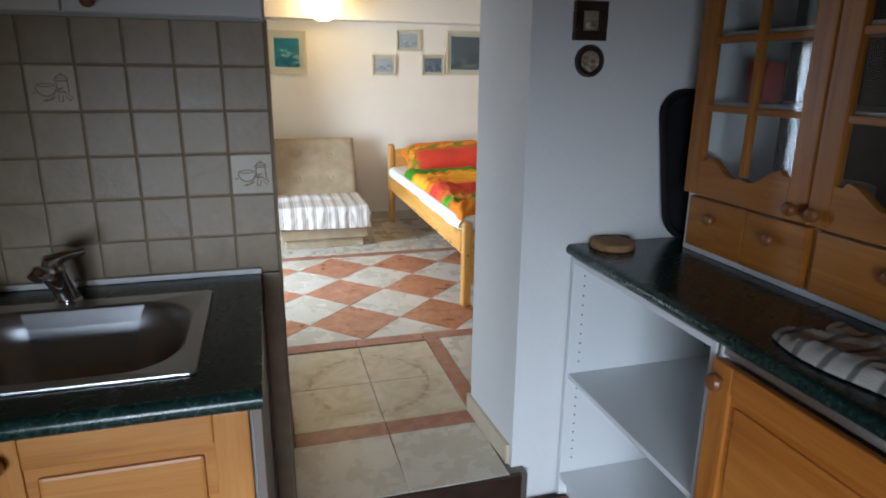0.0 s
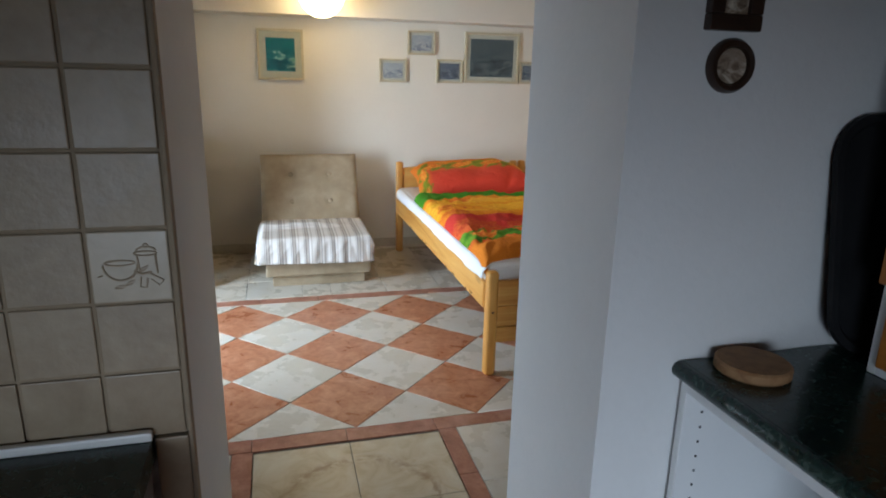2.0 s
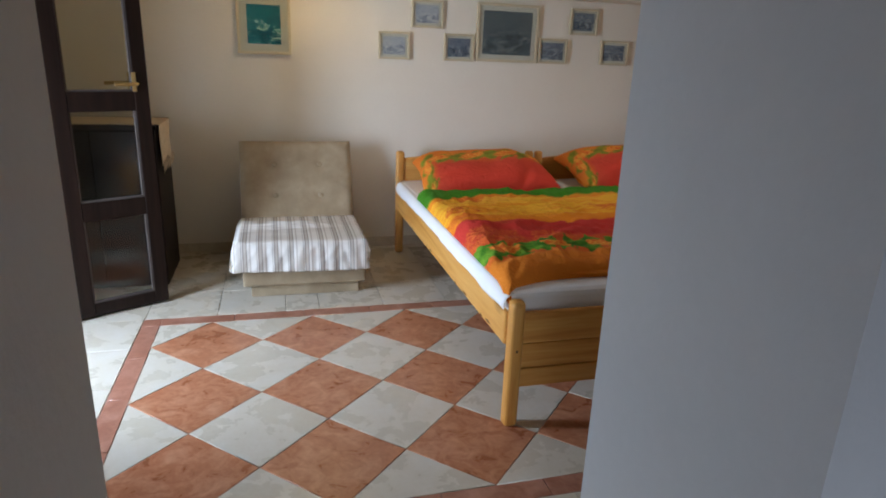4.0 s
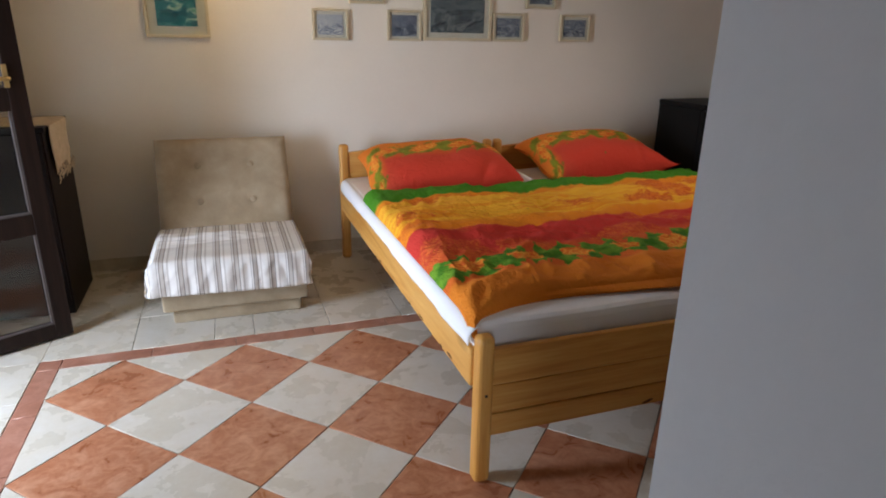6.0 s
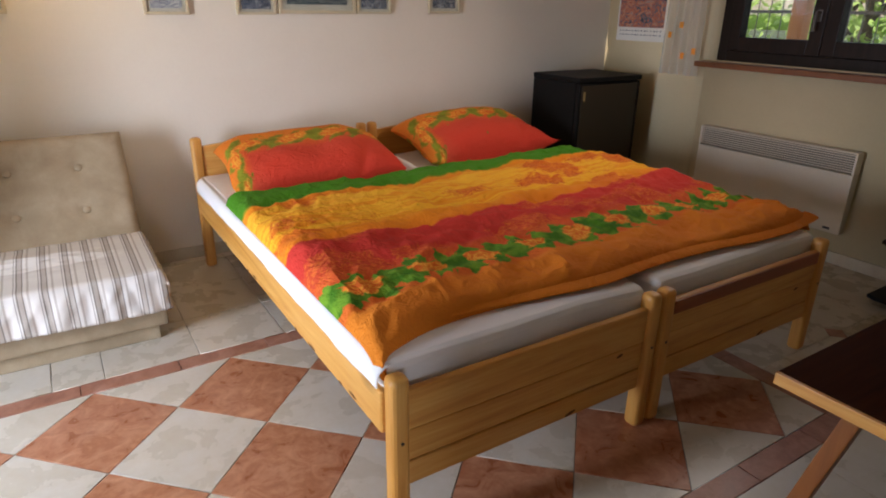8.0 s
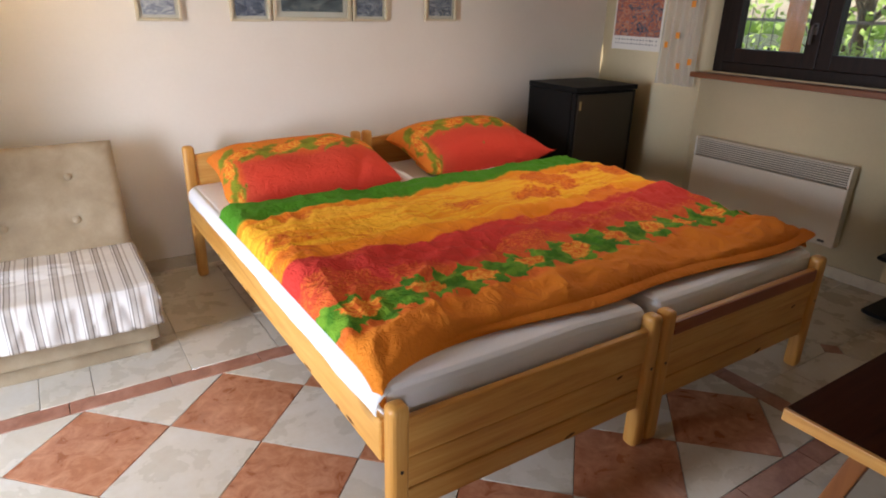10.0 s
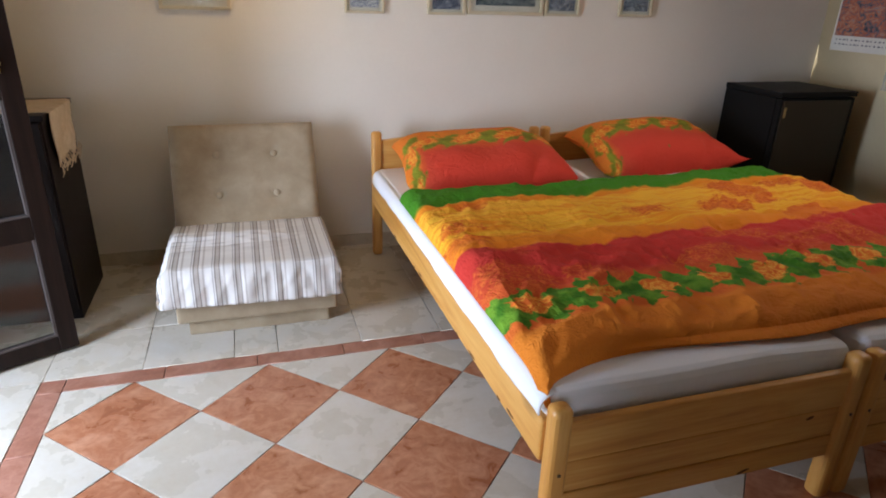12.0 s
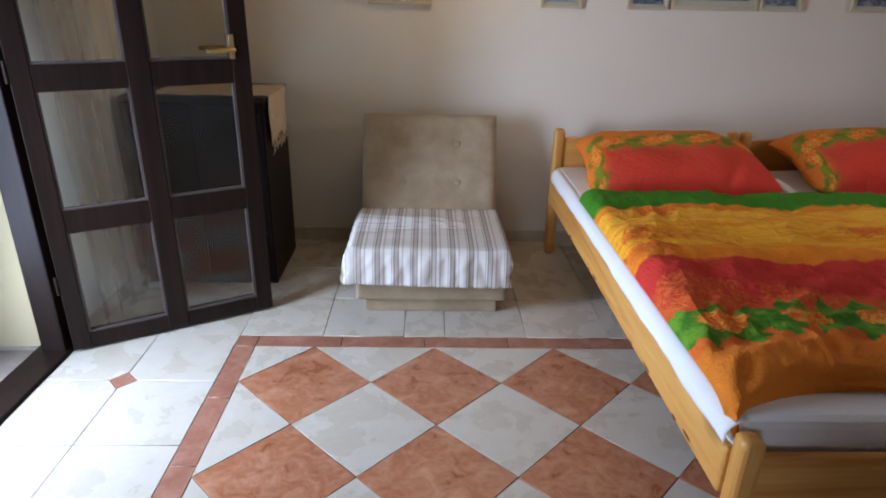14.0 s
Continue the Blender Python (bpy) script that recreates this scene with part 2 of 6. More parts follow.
STONE_PAVING = mottled("pale_terrace_paving", ((0.25, srgb(150, 136, 124)), (0.75, srgb(184, 170, 156))), 5, 0.85, 0.3)
GRASS = mottled("lawn_ground", ((0.25, (0.035, 0.06, 0.018, 1)), (0.75, (0.08, 0.12, 0.035, 1))), 2, 0.95, 0.6, fine=40)
BARK = mottled("grey_bark", ((0.25, (0.07, 0.055, 0.04, 1)), (0.75, (0.15, 0.12, 0.09, 1))), 12, 0.95, 0.8)
LEAF = mottled("green_leaf", ((0.25, (0.07, 0.15, 0.02, 1)), (0.5, (0.10, 0.20, 0.03, 1)), (0.75, (0.14, 0.26, 0.05, 1))), 4, 0.6, 0.1)


def let_light_through(mat, colour, share):
    """Thin leaves: part of the light goes through them."""
    tree = mat.node_tree
    thin, blend = tree.nodes.new("ShaderNodeBsdfTranslucent"), tree.nodes.new("ShaderNodeMixShader")
    thin.inputs[0].default_value, blend.inputs[0].default_value = colour, share
    tree.links.new(tree.nodes["Principled BSDF"].outputs[0], blend.inputs[1])
    tree.links.new(thin.outputs[0], blend.inputs[2])
    tree.links.new(blend.outputs[0], tree.nodes["Material Output"].inputs[0])


let_light_through(LEAF, (0.56, 0.80, 0.22, 1), 0.7)
FENCE_IRON = mottled("grey_iron", ((0.2, (0.14, 0.14, 0.13, 1)), (0.8, (0.2, 0.2, 0.19, 1))), 20, 0.6, 0.1)
GREY_SLAB = mottled("grey_slab_tone", ((0.25, srgb(86, 90, 86)), (0.75, srgb(126, 128, 120))), 10, 0.9, 0.3)
RED_BOX = mottled("red_carton", ((0.25, srgb(150, 36, 30)), (0.75, srgb(176, 52, 44))), 8, 0.5, 0.02)
PORCELAIN = mottled("white_porcelain", ((0.25, (0.70, 0.69, 0.66, 1)), (0.75, (0.78, 0.77, 0.74, 1))), 4, 0.2, 0.0)
DARK_GLASSWARE = mottled("dark_glassware", ((0.2, (0.02, 0.02, 0.022, 1)), (0.8, (0.05, 0.05, 0.055, 1))), 12, 0.15, 0.0)


def glass_material():
    n = Nodes("clear_pane")
    out = n.tree.nodes["Material Output"]
    clear, gloss, blend = n.node("ShaderNodeBsdfTransparent"), n.node("ShaderNodeBsdfGlossy"), n.node("ShaderNodeMixShader")
    gloss.inputs["Roughness"].default_value = 0.10
    clear.inputs[0].default_value = (0.93, 0.95, 0.94, 1)
    facing = n.node("ShaderNodeLayerWeight", Blend=0.5).outputs["Facing"]
    n.link(n.math("MULTIPLY_ADD", n.math("POWER", facing, 4.5), 0.8, 0.05), blend.inputs[0])
    n.link(clear.outputs[0], blend.inputs[1])
    n.link(gloss.outputs[0], blend.inputs[2])
    n.link(blend.outputs[0], out.inputs[0])
    return n.mat


def sheer_material(name, share):
    n = Nodes(name, 0.9)
    out = n.tree.nodes["Material Output"]
    clear, thin, blend, both = (n.node(k) for k in ("ShaderNodeBsdfTransparent", "ShaderNodeBsdfTranslucent", "ShaderNodeMixShader", "ShaderNodeMixShader"))
    thin.inputs[0].default_value = (0.86, 0.83, 0.77, 1)
    n.shader.inputs["Base Color"].default_value = (0.86, 0.83, 0.77, 1)
    weave = n.noise(n.coords(), 240, 2)
    both.inputs[0].default_value = 0.5
    n.link(n.shader.outputs[0], both.inputs[1])
    n.link(thin.outputs[0], both.inputs[2])
    n.link(n.math("MULTIPLY_ADD", weave, 0.12, share), blend.inputs[0])
    n.link(clear.outputs[0], blend.inputs[1])
    n.link(both.outputs[0], blend.inputs[2])
    n.link(blend.outputs[0], out.inputs[0])
    return n.mat


def glow_material(name, colour, strength):
    n = Nodes(name, 0.3)
    n.shader.inputs["Base Color"].default_value = (0.85, 0.8, 0.7, 1)
    n.shader.inputs["Emission Color"].default_value = colour
    n.shader.inputs["Emission Strength"].default_value = strength
    return n.mat


def bedding_material(name, stops, flower_lo, flower_hi, slant, border=0.0):
    """Printed cotton: broad stripes, a green band of blossoms, and loose clusters of petals drawn in fine lines."""
    n = Nodes(name, 0.88)
    n.shader.inputs["Specular IOR Level"].default_value = 0.2
    obj = n.node("ShaderNodeTexCoord").outputs["Object"]
    sep = n.node("ShaderNodeSeparateXYZ")
    n.link(obj, sep.inputs[0])
    x, along = sep.outputs[0], sep.outputs[0]
    y = n.math("MULTIPLY_ADD", x, -slant, sep.outputs[1])
    if border:
        y = n.math("MAXIMUM", y, n.math("MULTIPLY_ADD", x, -2.2, border))
        along = n.math("MULTIPLY_ADD", sep.outputs[1], -0.8, x)
    plain = y
    y = n.math("MULTIPLY_ADD", n.math("SUBTRACT", n.noise(obj, 5, 3), 0.5), 0.09 if border else 0.045, y)
    share = n.math("DIVIDE", y, 1.5)
    colour = n.ramp(share, [(p / 1.5, c) for p, c in stops])
    off, on = (0, 0, 0, 1), (1, 1, 1, 1)
    # streaks of orange along the yellow field
    field = n.ramp(share, ((0.50, off), (0.54, on), (0.79, on), (0.82, off)))
    long_way = n.node("ShaderNodeMapping")
    long_way.inputs["Scale"].default_value = (1.6, 30.0, 1.0)
    n.link(obj, long_way.inputs[0])
    stripe = n.ramp(n.noise(long_way.outputs[0], 1.6, 4, 0.6, 0.4), ((0.46, off), (0.60, on)))
    colour = n.mix(n.math("MULTIPLY", n.math("MULTIPLY", stripe, field), 0.85), colour, srgb(242, 146, 30))
    # clusters of big petals drawn in fine lines
    if border:
        clump = n.ramp(n.noise(obj, 4.2, 2, 0.5, 0.6), ((0.36, off), (0.60, on)))
    else:
        cells = n.node("ShaderNodeTexVoronoi", Scale=1.0, Randomness=0.8)
        spaced = n.node("ShaderNodeMapping")
        spaced.inputs["Scale"].default_value = (2.9, 4.6, 0.0)
        n.link(obj, spaced.inputs[0])
        n.link(spaced.outputs[0], cells.inputs["Vector"])
        torn = n.math("MULTIPLY_ADD", n.math("SUBTRACT", n.noise(obj, 20, 3, 0.6, 1.0), 0.5), 0.55, cells.outputs["Distance"])
        clump = n.ramp(torn, ((0.40, on), (0.46, off)))
    clump = n.math("MULTIPLY", clump, n.ramp(share, ((0.14, off), (0.17, on), (0.765, on), (0.785, off))))
    ridge = n.math("ABSOLUTE", n.math("SUBTRACT", n.noise(obj, 22, 2, 0.5, 2.0), 0.5))
    drawn = n.ramp(ridge, ((0.016, on), (0.055, off)))
    body = n.mix(field, srgb(218, 96, 40), srgb(226, 98, 34))
    colour = n.mix(n.math("MULTIPLY", clump, 0.45 if border else n.math("MULTIPLY_ADD", field, 0.3, 0.4)), colour, body)
    ink = n.mix(field, srgb(236, 128, 50), srgb(200, 58, 34))
    colour = n.mix(n.math("MULTIPLY", n.math("MULTIPLY", drawn, clump), 0.6 if border else 0.6), colour, ink)
    sprout = n.ramp(n.noise(obj, 8.5, 1, 0.5), ((0.775, off), (0.785, on)))
    colour = n.mix(sprout, colour, srgb(96, 132, 40))
    # the band of leaves
    centre, half = (flower_lo + flower_hi) / 2, (flower_hi - flower_lo) / 2
    wave = n.math("MULTIPLY", n.math("SUBTRACT", n.math("PINGPONG", along, 0.05), 0.025), half * 13.0)
    mid = n.math("SUBTRACT", n.math("ADD", plain, wave), centre)
    ragged = n.math("MULTIPLY", n.math("SUBTRACT", n.noise(obj, 15, 3, 0.55, 1.2), 0.5), 0.15)
    away = n.math("ABSOLUTE", n.math("ADD", mid, ragged))
    leaf = n.ramp(n.math("DIVIDE", away, half), ((0.56, on), (0.84, off)) if border else ((0.74, on), (0.80, off)))
    colour = n.mix(n.math("MULTIPLY", leaf, 0.8) if border else leaf, colour, n.ramp(n.noise(obj, 16, 2), ((0.4, srgb(66, 122, 26)), (0.6, srgb(112, 158, 42)))))
    # open blossoms along the band, orange inside with yellow rims
    step = 0.21
    dx = n.math("MULTIPLY", n.math("SUBTRACT", n.math("FRACT", n.math("DIVIDE", along, step)), 0.5), step * 0.72)
    dy = n.math("SUBTRACT", plain, centre + 0.004)
    far = n.math("SQRT", n.math("ADD", n.math("MULTIPLY", dx, dx), n.math("MULTIPLY", dy, dy)))
    petal = n.math("MULTIPLY_ADD", n.math("SUBTRACT", n.noise(obj, 30, 2, 0.5, 0.6), 0.5), 0.06, far)
    spot = n.ramp(n.math("MULTIPLY", petal, 10), ((0.40, on), (0.56, off)) if border else ((0.40, on), (0.45, off)))
    veins = n.ramp(n.math("ABSOLUTE", n.math("SUBTRACT", n.noise(obj, 24, 2, 0.5, 1.4), 0.5)), ((0.015, srgb(250, 180, 70)), (0.05, srgb(243, 144, 46)), (0.14, srgb(234, 112, 38))))
    colour = n.mix(spot, colour, veins)
    crinkle = n.math("MULTIPLY_ADD", n.noise(obj, 52, 3, 0.6, 0.8), 0.30, n.noise(obj, 17, 4, 0.6, 1.2))
    return n.finish(colour, crinkle, 0.8 if border else 1.0, 0.015)


def stripe_material():
    n = Nodes("striped_cotton_throw", 0.92)
    n.shader.inputs["Specular IOR Level"].default_value = 0.2
    obj = n.node("ShaderNodeTexCoord").outputs["Object"]
    sep = n.node("ShaderNodeSeparateXYZ")
    n.link(obj, sep.inputs[0])
    turn = n.math("FRACT", n.math("MULTIPLY_ADD", sep.outputs[0], 1 / 0.078, 7.2))
    white, pale, grey, dark = srgb(226, 222, 214), srgb(190, 182, 170), srgb(156, 148, 140), srgb(126, 118, 110)
    colour = n.ramp(turn, ((0.0, white), (0.16, white), (0.17, grey), (0.20, grey), (0.21, white), (0.27, white), (0.28, dark), (0.33, dark), (0.34, pale), (0.50, pale), (0.51, dark), (0.55, dark), (0.56, white), (0.70, white), (0.71, pale), (0.79, pale), (0.80, white)), "LINEAR")
    colour = n.mix(n.math("MULTIPLY", n.noise(obj, 9, 3), 0.25), colour, srgb(200, 190, 180))
    return n.finish(colour, n.noise(obj, 160, 2), 0.25, 0.002)


def print_material(name, stops, scale=14, warp=1.5):
    """An old print behind a mount: a blurred townscape of soft shapes."""
    n = Nodes(name, 0.35)
    v = n.coords((1, 1, 1.6), world_space=True)
    sep = n.node("ShaderNodeSeparateXYZ")
    n.link(n.node("ShaderNodeTexCoord").outputs["Generated"], sep.inputs[0])
    calm = n.ramp(sep.outputs[2], ((0.35, (1, 1, 1, 1)), (0.75, (0.25, 0.25, 0.25, 1))))
    busy = n.math("SUBTRACT", n.noise(v, scale, 7, 0.68, warp), 0.52)
    return n.finish(n.ramp(n.math("MULTIPLY_ADD", n.math("MULTIPLY", busy, 1.3), calm, 0.52), stops))


GLASS = glass_material()
SHEER, SHEER_FINE = sheer_material("sheer_white_curtain", 0.46), sheer_material("fine_sheer_curtain", 0.16)
GLOBE = glow_material("warm_opal_glass", (1.0, 0.72, 0.34, 1), 8.0)
STRIPES = stripe_material()
_green, _yellow, _orange, _red = srgb(72, 138, 30), srgb(250, 184, 44), srgb(240, 138, 30), srgb(206, 58, 46)
_ochre = srgb(226, 130, 36)
DUVET = bedding_material("orange_printed_duvet_cotton", ((0.0, _ochre), (0.22, srgb(230, 132, 38)), (0.24, srgb(226, 112, 40)), (0.41, srgb(220, 92, 44)), (0.47, _red), (0.70, srgb(212, 62, 50)), (0.705, srgb(240, 136, 30)), (0.79, srgb(244, 150, 32)), (0.83, _yellow), (1.15, srgb(252, 190, 56)), (1.165, _orange), (1.20, srgb(238, 152, 36)), (1.21, _green)), 0.24, 0.41, 0.045)
PILLOW_PRINT = bedding_material("orange_printed_pillow_cotton", ((0.0, srgb(224, 66, 46)), (0.20, srgb(220, 78, 54)), (0.26, srgb(228, 98, 50)), (0.29, srgb(238, 138, 44)), (0.46, srgb(236, 140, 44))), 0.235, 0.385, 0.0, 0.46)
PRINT_BLUE = print_material("grey_blue_print", ((0.3, srgb(40, 48, 66)), (0.48, srgb(96, 106, 124)), (0.62, srgb(172, 176, 180)), (0.8, srgb(206, 204, 198))), 20)
PRINT_PALE = print_material("pale_grey_print", ((0.3, srgb(96, 102, 122)), (0.46, srgb(170, 174, 184)), (0.6, srgb(206, 206, 204))), 22)
PRINT_GREY = print_material("large_grey_green_print", ((0.3, srgb(34, 42, 48)), (0.46, srgb(78, 90, 98)), (0.6, srgb(126, 134, 132)), (0.8, srgb(176, 176, 166))), 9, 2.5)
PRINT_TEAL = print_material("teal_harbour_print", ((0.3, srgb(16, 50, 70)), (0.45, srgb(26, 108, 124)), (0.56, srgb(44, 140, 150)), (0.6, srgb(196, 214, 200)), (0.7, srgb(110, 170, 150))), 13, 1.2)
PRINT_CAL = print_material("orange_blue_calendar_print", ((0.3, srgb(46, 50, 66)), (0.42, srgb(120, 116, 122)), (0.5, srgb(186, 96, 64)), (0.6, srgb(196, 150, 120)), (0.72, srgb(110, 130, 150))), 11, 2.5)
PRINT_SEPIA = print_material("sepia_photo", ((0.3, srgb(60, 46, 36)), (0.5, srgb(134, 116, 98)), (0.7, srgb(206, 196, 180))), 26)


# ---- building blocks ----
def tidy(bm, smooth=True):
    bmesh.ops.recalc_face_normals(bm, faces=bm.faces)
    for f in bm.faces:
        f.smooth = smooth
    if smooth:
        for e in bm.edges:
            if len(e.link_faces) == 2 and e.calc_face_angle(0) > 0.6:
                e.smooth = False
        if len(bm.faces) < 600:
            sizes = sorted(f.calc_area() for f in bm.faces)
            for f in bm.faces:
                if f.calc_area() > 4 * sizes[len(sizes) // 2]:
                    f.smooth = False
    return bm


def mesh_of(name, bm, material):
    data = bpy.data.meshes.new(name)
    tidy(bm).to_mesh(data)
    bm.free()
    data.materials.append(material)
    return data


def part(name, bm, material, parent=None, label=""):
    ob = new(name, mesh_of(name, bm, material))
    ob.parent = parent
    return tagged(ob, label)


def thing(name, label, category, group="", at=(0, 0, 0), turn=0.0):
    ob = new(name)
    ob.matrix_basis = pose(*at, 0, 0, turn)
    ob.empty_display_size = 0.1
    return tagged(ob, label, category, group)


def add_box(bm, x0, x1, y0, y1, z0, z1, bevel=0.0, segments=2):
    made = bmesh.ops.create_cube(bm, size=1)["verts"]
    for v in made:
        v.co = Vector(((x0 + x1) / 2 + v.co.x * (x1 - x0), (y0 + y1) / 2 + v.co.y * (y1 - y0), (z0 + z1) / 2 + v.co.z * (z1 - z0)))
    if bevel:
        edges = list({e for v in made for e in v.link_edges})
        bmesh.ops.bevel(bm, geom=edges, offset=bevel, segments=segments, affect="EDGES", profile=0.6)
    return bm


def box(x0, x1, y0, y1, z0, z1, bevel=0.0, segments=2):
    return add_box(bmesh.new(), x0, x1, y0, y1, z0, z1, bevel, segments)


def boxes(*rows, bevel=0.0):
    bm = bmesh.new()
    for r in rows:
        add_box(bm, *r, bevel)
    return bm


def setting(name, bm, material, label, category):
    return tagged(part(name, bm, material), label, category, "", "structure")


def add_lathe(bm, profile, centre, axis="z", n=24):
    """A turned body from (radius, height) pairs."""
    rings = []
    for r, h in profile:
        ring = []
        for k in range(n):
            a = 2 * math.pi * k / n
            p = (r * math.cos(a), r * math.sin(a), h)
            p = {"z": p, "y": (p[0], p[2], p[1]), "x": (p[2], p[0], p[1])}[axis]
            ring.append(bm.verts.new(Vector(centre) + Vector(p)))
        rings.append(ring)
    for a, b in zip(rings, rings[1:]):
        for k in range(n):
            bm.faces.new((a[k], a[(k + 1) % n], b[(k + 1) % n], b[k]))
    for ring in (rings[0], rings[-1]):
        bm.faces.new(ring)
    return bm


def lathe(profile, centre, axis="z", n=24):
    return add_lathe(bmesh.new(), profile, centre, axis, n)


def add_tube(bm, points, radius, n=10):
    """A round bar along points."""
    rings = []
    for k, p in enumerate(points):
        p = Vector(p)
        ahead = (Vector(points[min(k + 1, len(points) - 1)]) - Vector(points[max(k - 1, 0)])).normalized()
        side = ahead.orthogonal().normalized() if k == 0 else (rings_side - ahead * rings_side.dot(ahead)).normalized()
        rings_side = side
        other = ahead.cross(side)
        rad = radius[k] if isinstance(radius, (list, tuple)) else radius
        rings.append([bm.verts.new(p + rad * (math.cos(2 * math.pi * j / n) * side + math.sin(2 * math.pi * j / n) * other)) for j in range(n)])
    for a, b in zip(rings, rings[1:]):
        for j in range(n):
            bm.faces.new((a[j], a[(j + 1) % n], b[(j + 1) % n], b[j]))
    bm.faces.new(rings[0]), bm.faces.new(rings[-1])
    return bm


def tube(points, radius, n=10):
    return add_tube(bmesh.new(), points, radius, n)


def prism(corners, z0, z1, bevel=0.0):
    """An upright prism over a plan outline."""
    bm = bmesh.new()
    low, high = ([bm.verts.new((x, y, z)) for x, y in corners] for z in (z0, z1))
    bm.faces.new(low[::-1]), bm.faces.new(high)
    k = len(corners)
    for a in range(k):
        bm.faces.new((low[a], low[(a + 1) % k], high[(a + 1) % k], high[a]))
    if bevel:
        top = [e for e in bm.edges if all(v in high for v in e.verts)]
        bmesh.ops.bevel(bm, geom=top, offset=bevel, segments=1, affect="EDGES")
    return bm


def beam(a, b, w, h, bevel=0.004):
    """A squared timber from a to b."""
    a, b = Vector(a), Vector(b)
    bm = box(-w / 2, w / 2, -h / 2, h / 2, 0, (b - a).length, bevel)
    turn = (b - a).to_track_quat("Z", "Y").to_matrix().to_4x4()
    bm.transform(Matrix.Translation(a) @ turn)
    return bm


def grid(nu, nv, fn, closed=False):
    """A sheet from fn(u, v), u and v from 0 to 1."""
    bm = bmesh.new()
    rows = [[bm.verts.new(fn(i / nu, j / nv)) for i in range(nu + 1)] for j in range(nv + 1)]
    for j in range(nv):
        for i in range(nu):
            bm.faces.new((rows[j][i], rows[j][i + 1], rows[j + 1][i + 1], rows[j + 1][i]))
    return bm


def rounded(x0, x1, y0, y1, r, n=6):
    """A rectangle with round corners, as points."""
    out = []
    for cx, cy, a0 in ((x1 - r, y1 - r, 0), (x0 + r, y1 - r, 90), (x0 + r, y0 + r, 180), (x1 - r, y0 + r, 270)):
        out += [(cx + r * math.cos(radians(a0 + 90 * k / n)), cy + r * math.sin(radians(a0 + 90 * k / n))) for k in range(n + 1)]
    return out


# ---- the large structure ----
WEST, EAST, NORTH, KIT = -0.99, 3.95, 5.345, -0.12
CEIL = 2.32
setting("wall_north", box(-1.6, 4.5, NORTH, NORTH + 0.4, -0.3, CEIL + 0.1), PLASTER, "off-white plastered wall behind the bed, hung with prints", "wall")
setting("wall_beam", box(WEST, EAST, NORTH - 0.2, NORTH - 0.001, 1.655, CEIL, 0.006), PLASTER, "off-white plastered beam along the wall above the prints", "beam")
# the garden door opens through the west wall, a window through the east wall
setting("wall_west", boxes((-1.45, WEST, 4.2, NORTH, -0.3, CEIL), (-1.45, WEST, 1.0, 3.28, -0.3, CEIL), (-1.45, WEST, 3.28, 4.2, 2.08, CEIL)), PLASTER, "off-white plastered wall with the garden door", "wall")
setting("facade_west", boxes((-1.49, -1.45, 4.18, NORTH + 0.4, -0.3, 3.0), (-1.44, -1.07, 4.185, 4.197, 0.0, 2.06), (-1.49, -1.45, 1.0, 3.30, -0.3, 3.0), (-1.49, -1.45, 3.30, 4.18, 2.06, 3.0)), CREAM_FACADE, "cream rendered outer wall beside the garden door", "wall")
WIN = (3.25, 4.50, 1.0, 2.05)
setting("wall_east", boxes((EAST, EAST + 0.3, WIN[1], NORTH, -0.3, CEIL), (EAST, EAST + 0.3, 1.0, WIN[0], -0.3, CEIL), (EAST, EAST + 0.3, WIN[0], WIN[1], -0.3, WIN[2]), (EAST, EAST + 0.3, WIN[0], WIN[1], WIN[3], CEIL)), EAST_WALL_TONE, "cream-yellow plastered wall with a brown window", "wall")
setting("wall_south_left", box(-1.45, 0.02, 1.6, 2.06, -0.3, CEIL, 0.006), PIER_PAINT, "off-white plastered wall between kitchen and bedroom", "wall")
setting("wall_south_right", prism([(0.720, 1.645), (1.48, 1.645), (1.48, 2.015), (0.700, 2.015)], -0.3, CEIL), PIER_PAINT, "white plastered pier beside the passage from the kitchen", "wall")
setting("wall_south_recess", boxes((1.48, 1.56, 1.0, 2.015, -0.3, CEIL), (1.56, EAST + 0.3, 0.9, 1.0, -0.3, CEIL)), PLASTER, "plain off-white plastered wall behind the table", "wall")
setting("lintel", box(0.02, 0.70, 1.66, 2.0, 2.06, CEIL), PIER_PAINT, "white plastered lintel over the passage", "lintel")
setting("wall_kitchen_east", box(1.48, 1.56, -1.5, 1.0, -0.3, CEIL), PIER_PAINT, "white plastered kitchen wall behind the dresser", "wall")
# unseen wall; the opening's place and low lintel are set to shape the light
setting("wall_kitchen_south", boxes((-1.45, -0.96, -1.45, -1.3, -0.3, CEIL), (0.0, 1.48, -1.45, -1.3, -0.3, CEIL), (-0.96, 0.0, -1.45, -1.3, 1.3, CEIL)), PIER_PAINT, "plain white unseen kitchen wall with an assumed daylight opening", "wall")
setting("wall_kitchen_west", box(-1.45, -1.3, -1.3, 1.6, -0.3, CEIL), PIER_PAINT, "plain white plastered kitchen wall", "wall")
setting("ceiling", box(-1.49, 4.5, -1.5, NORTH + 0.4, CEIL, CEIL + 0.15), CEILING, "plain unseen ceiling, darkened and warmed to tint the bounced light", "ceiling")

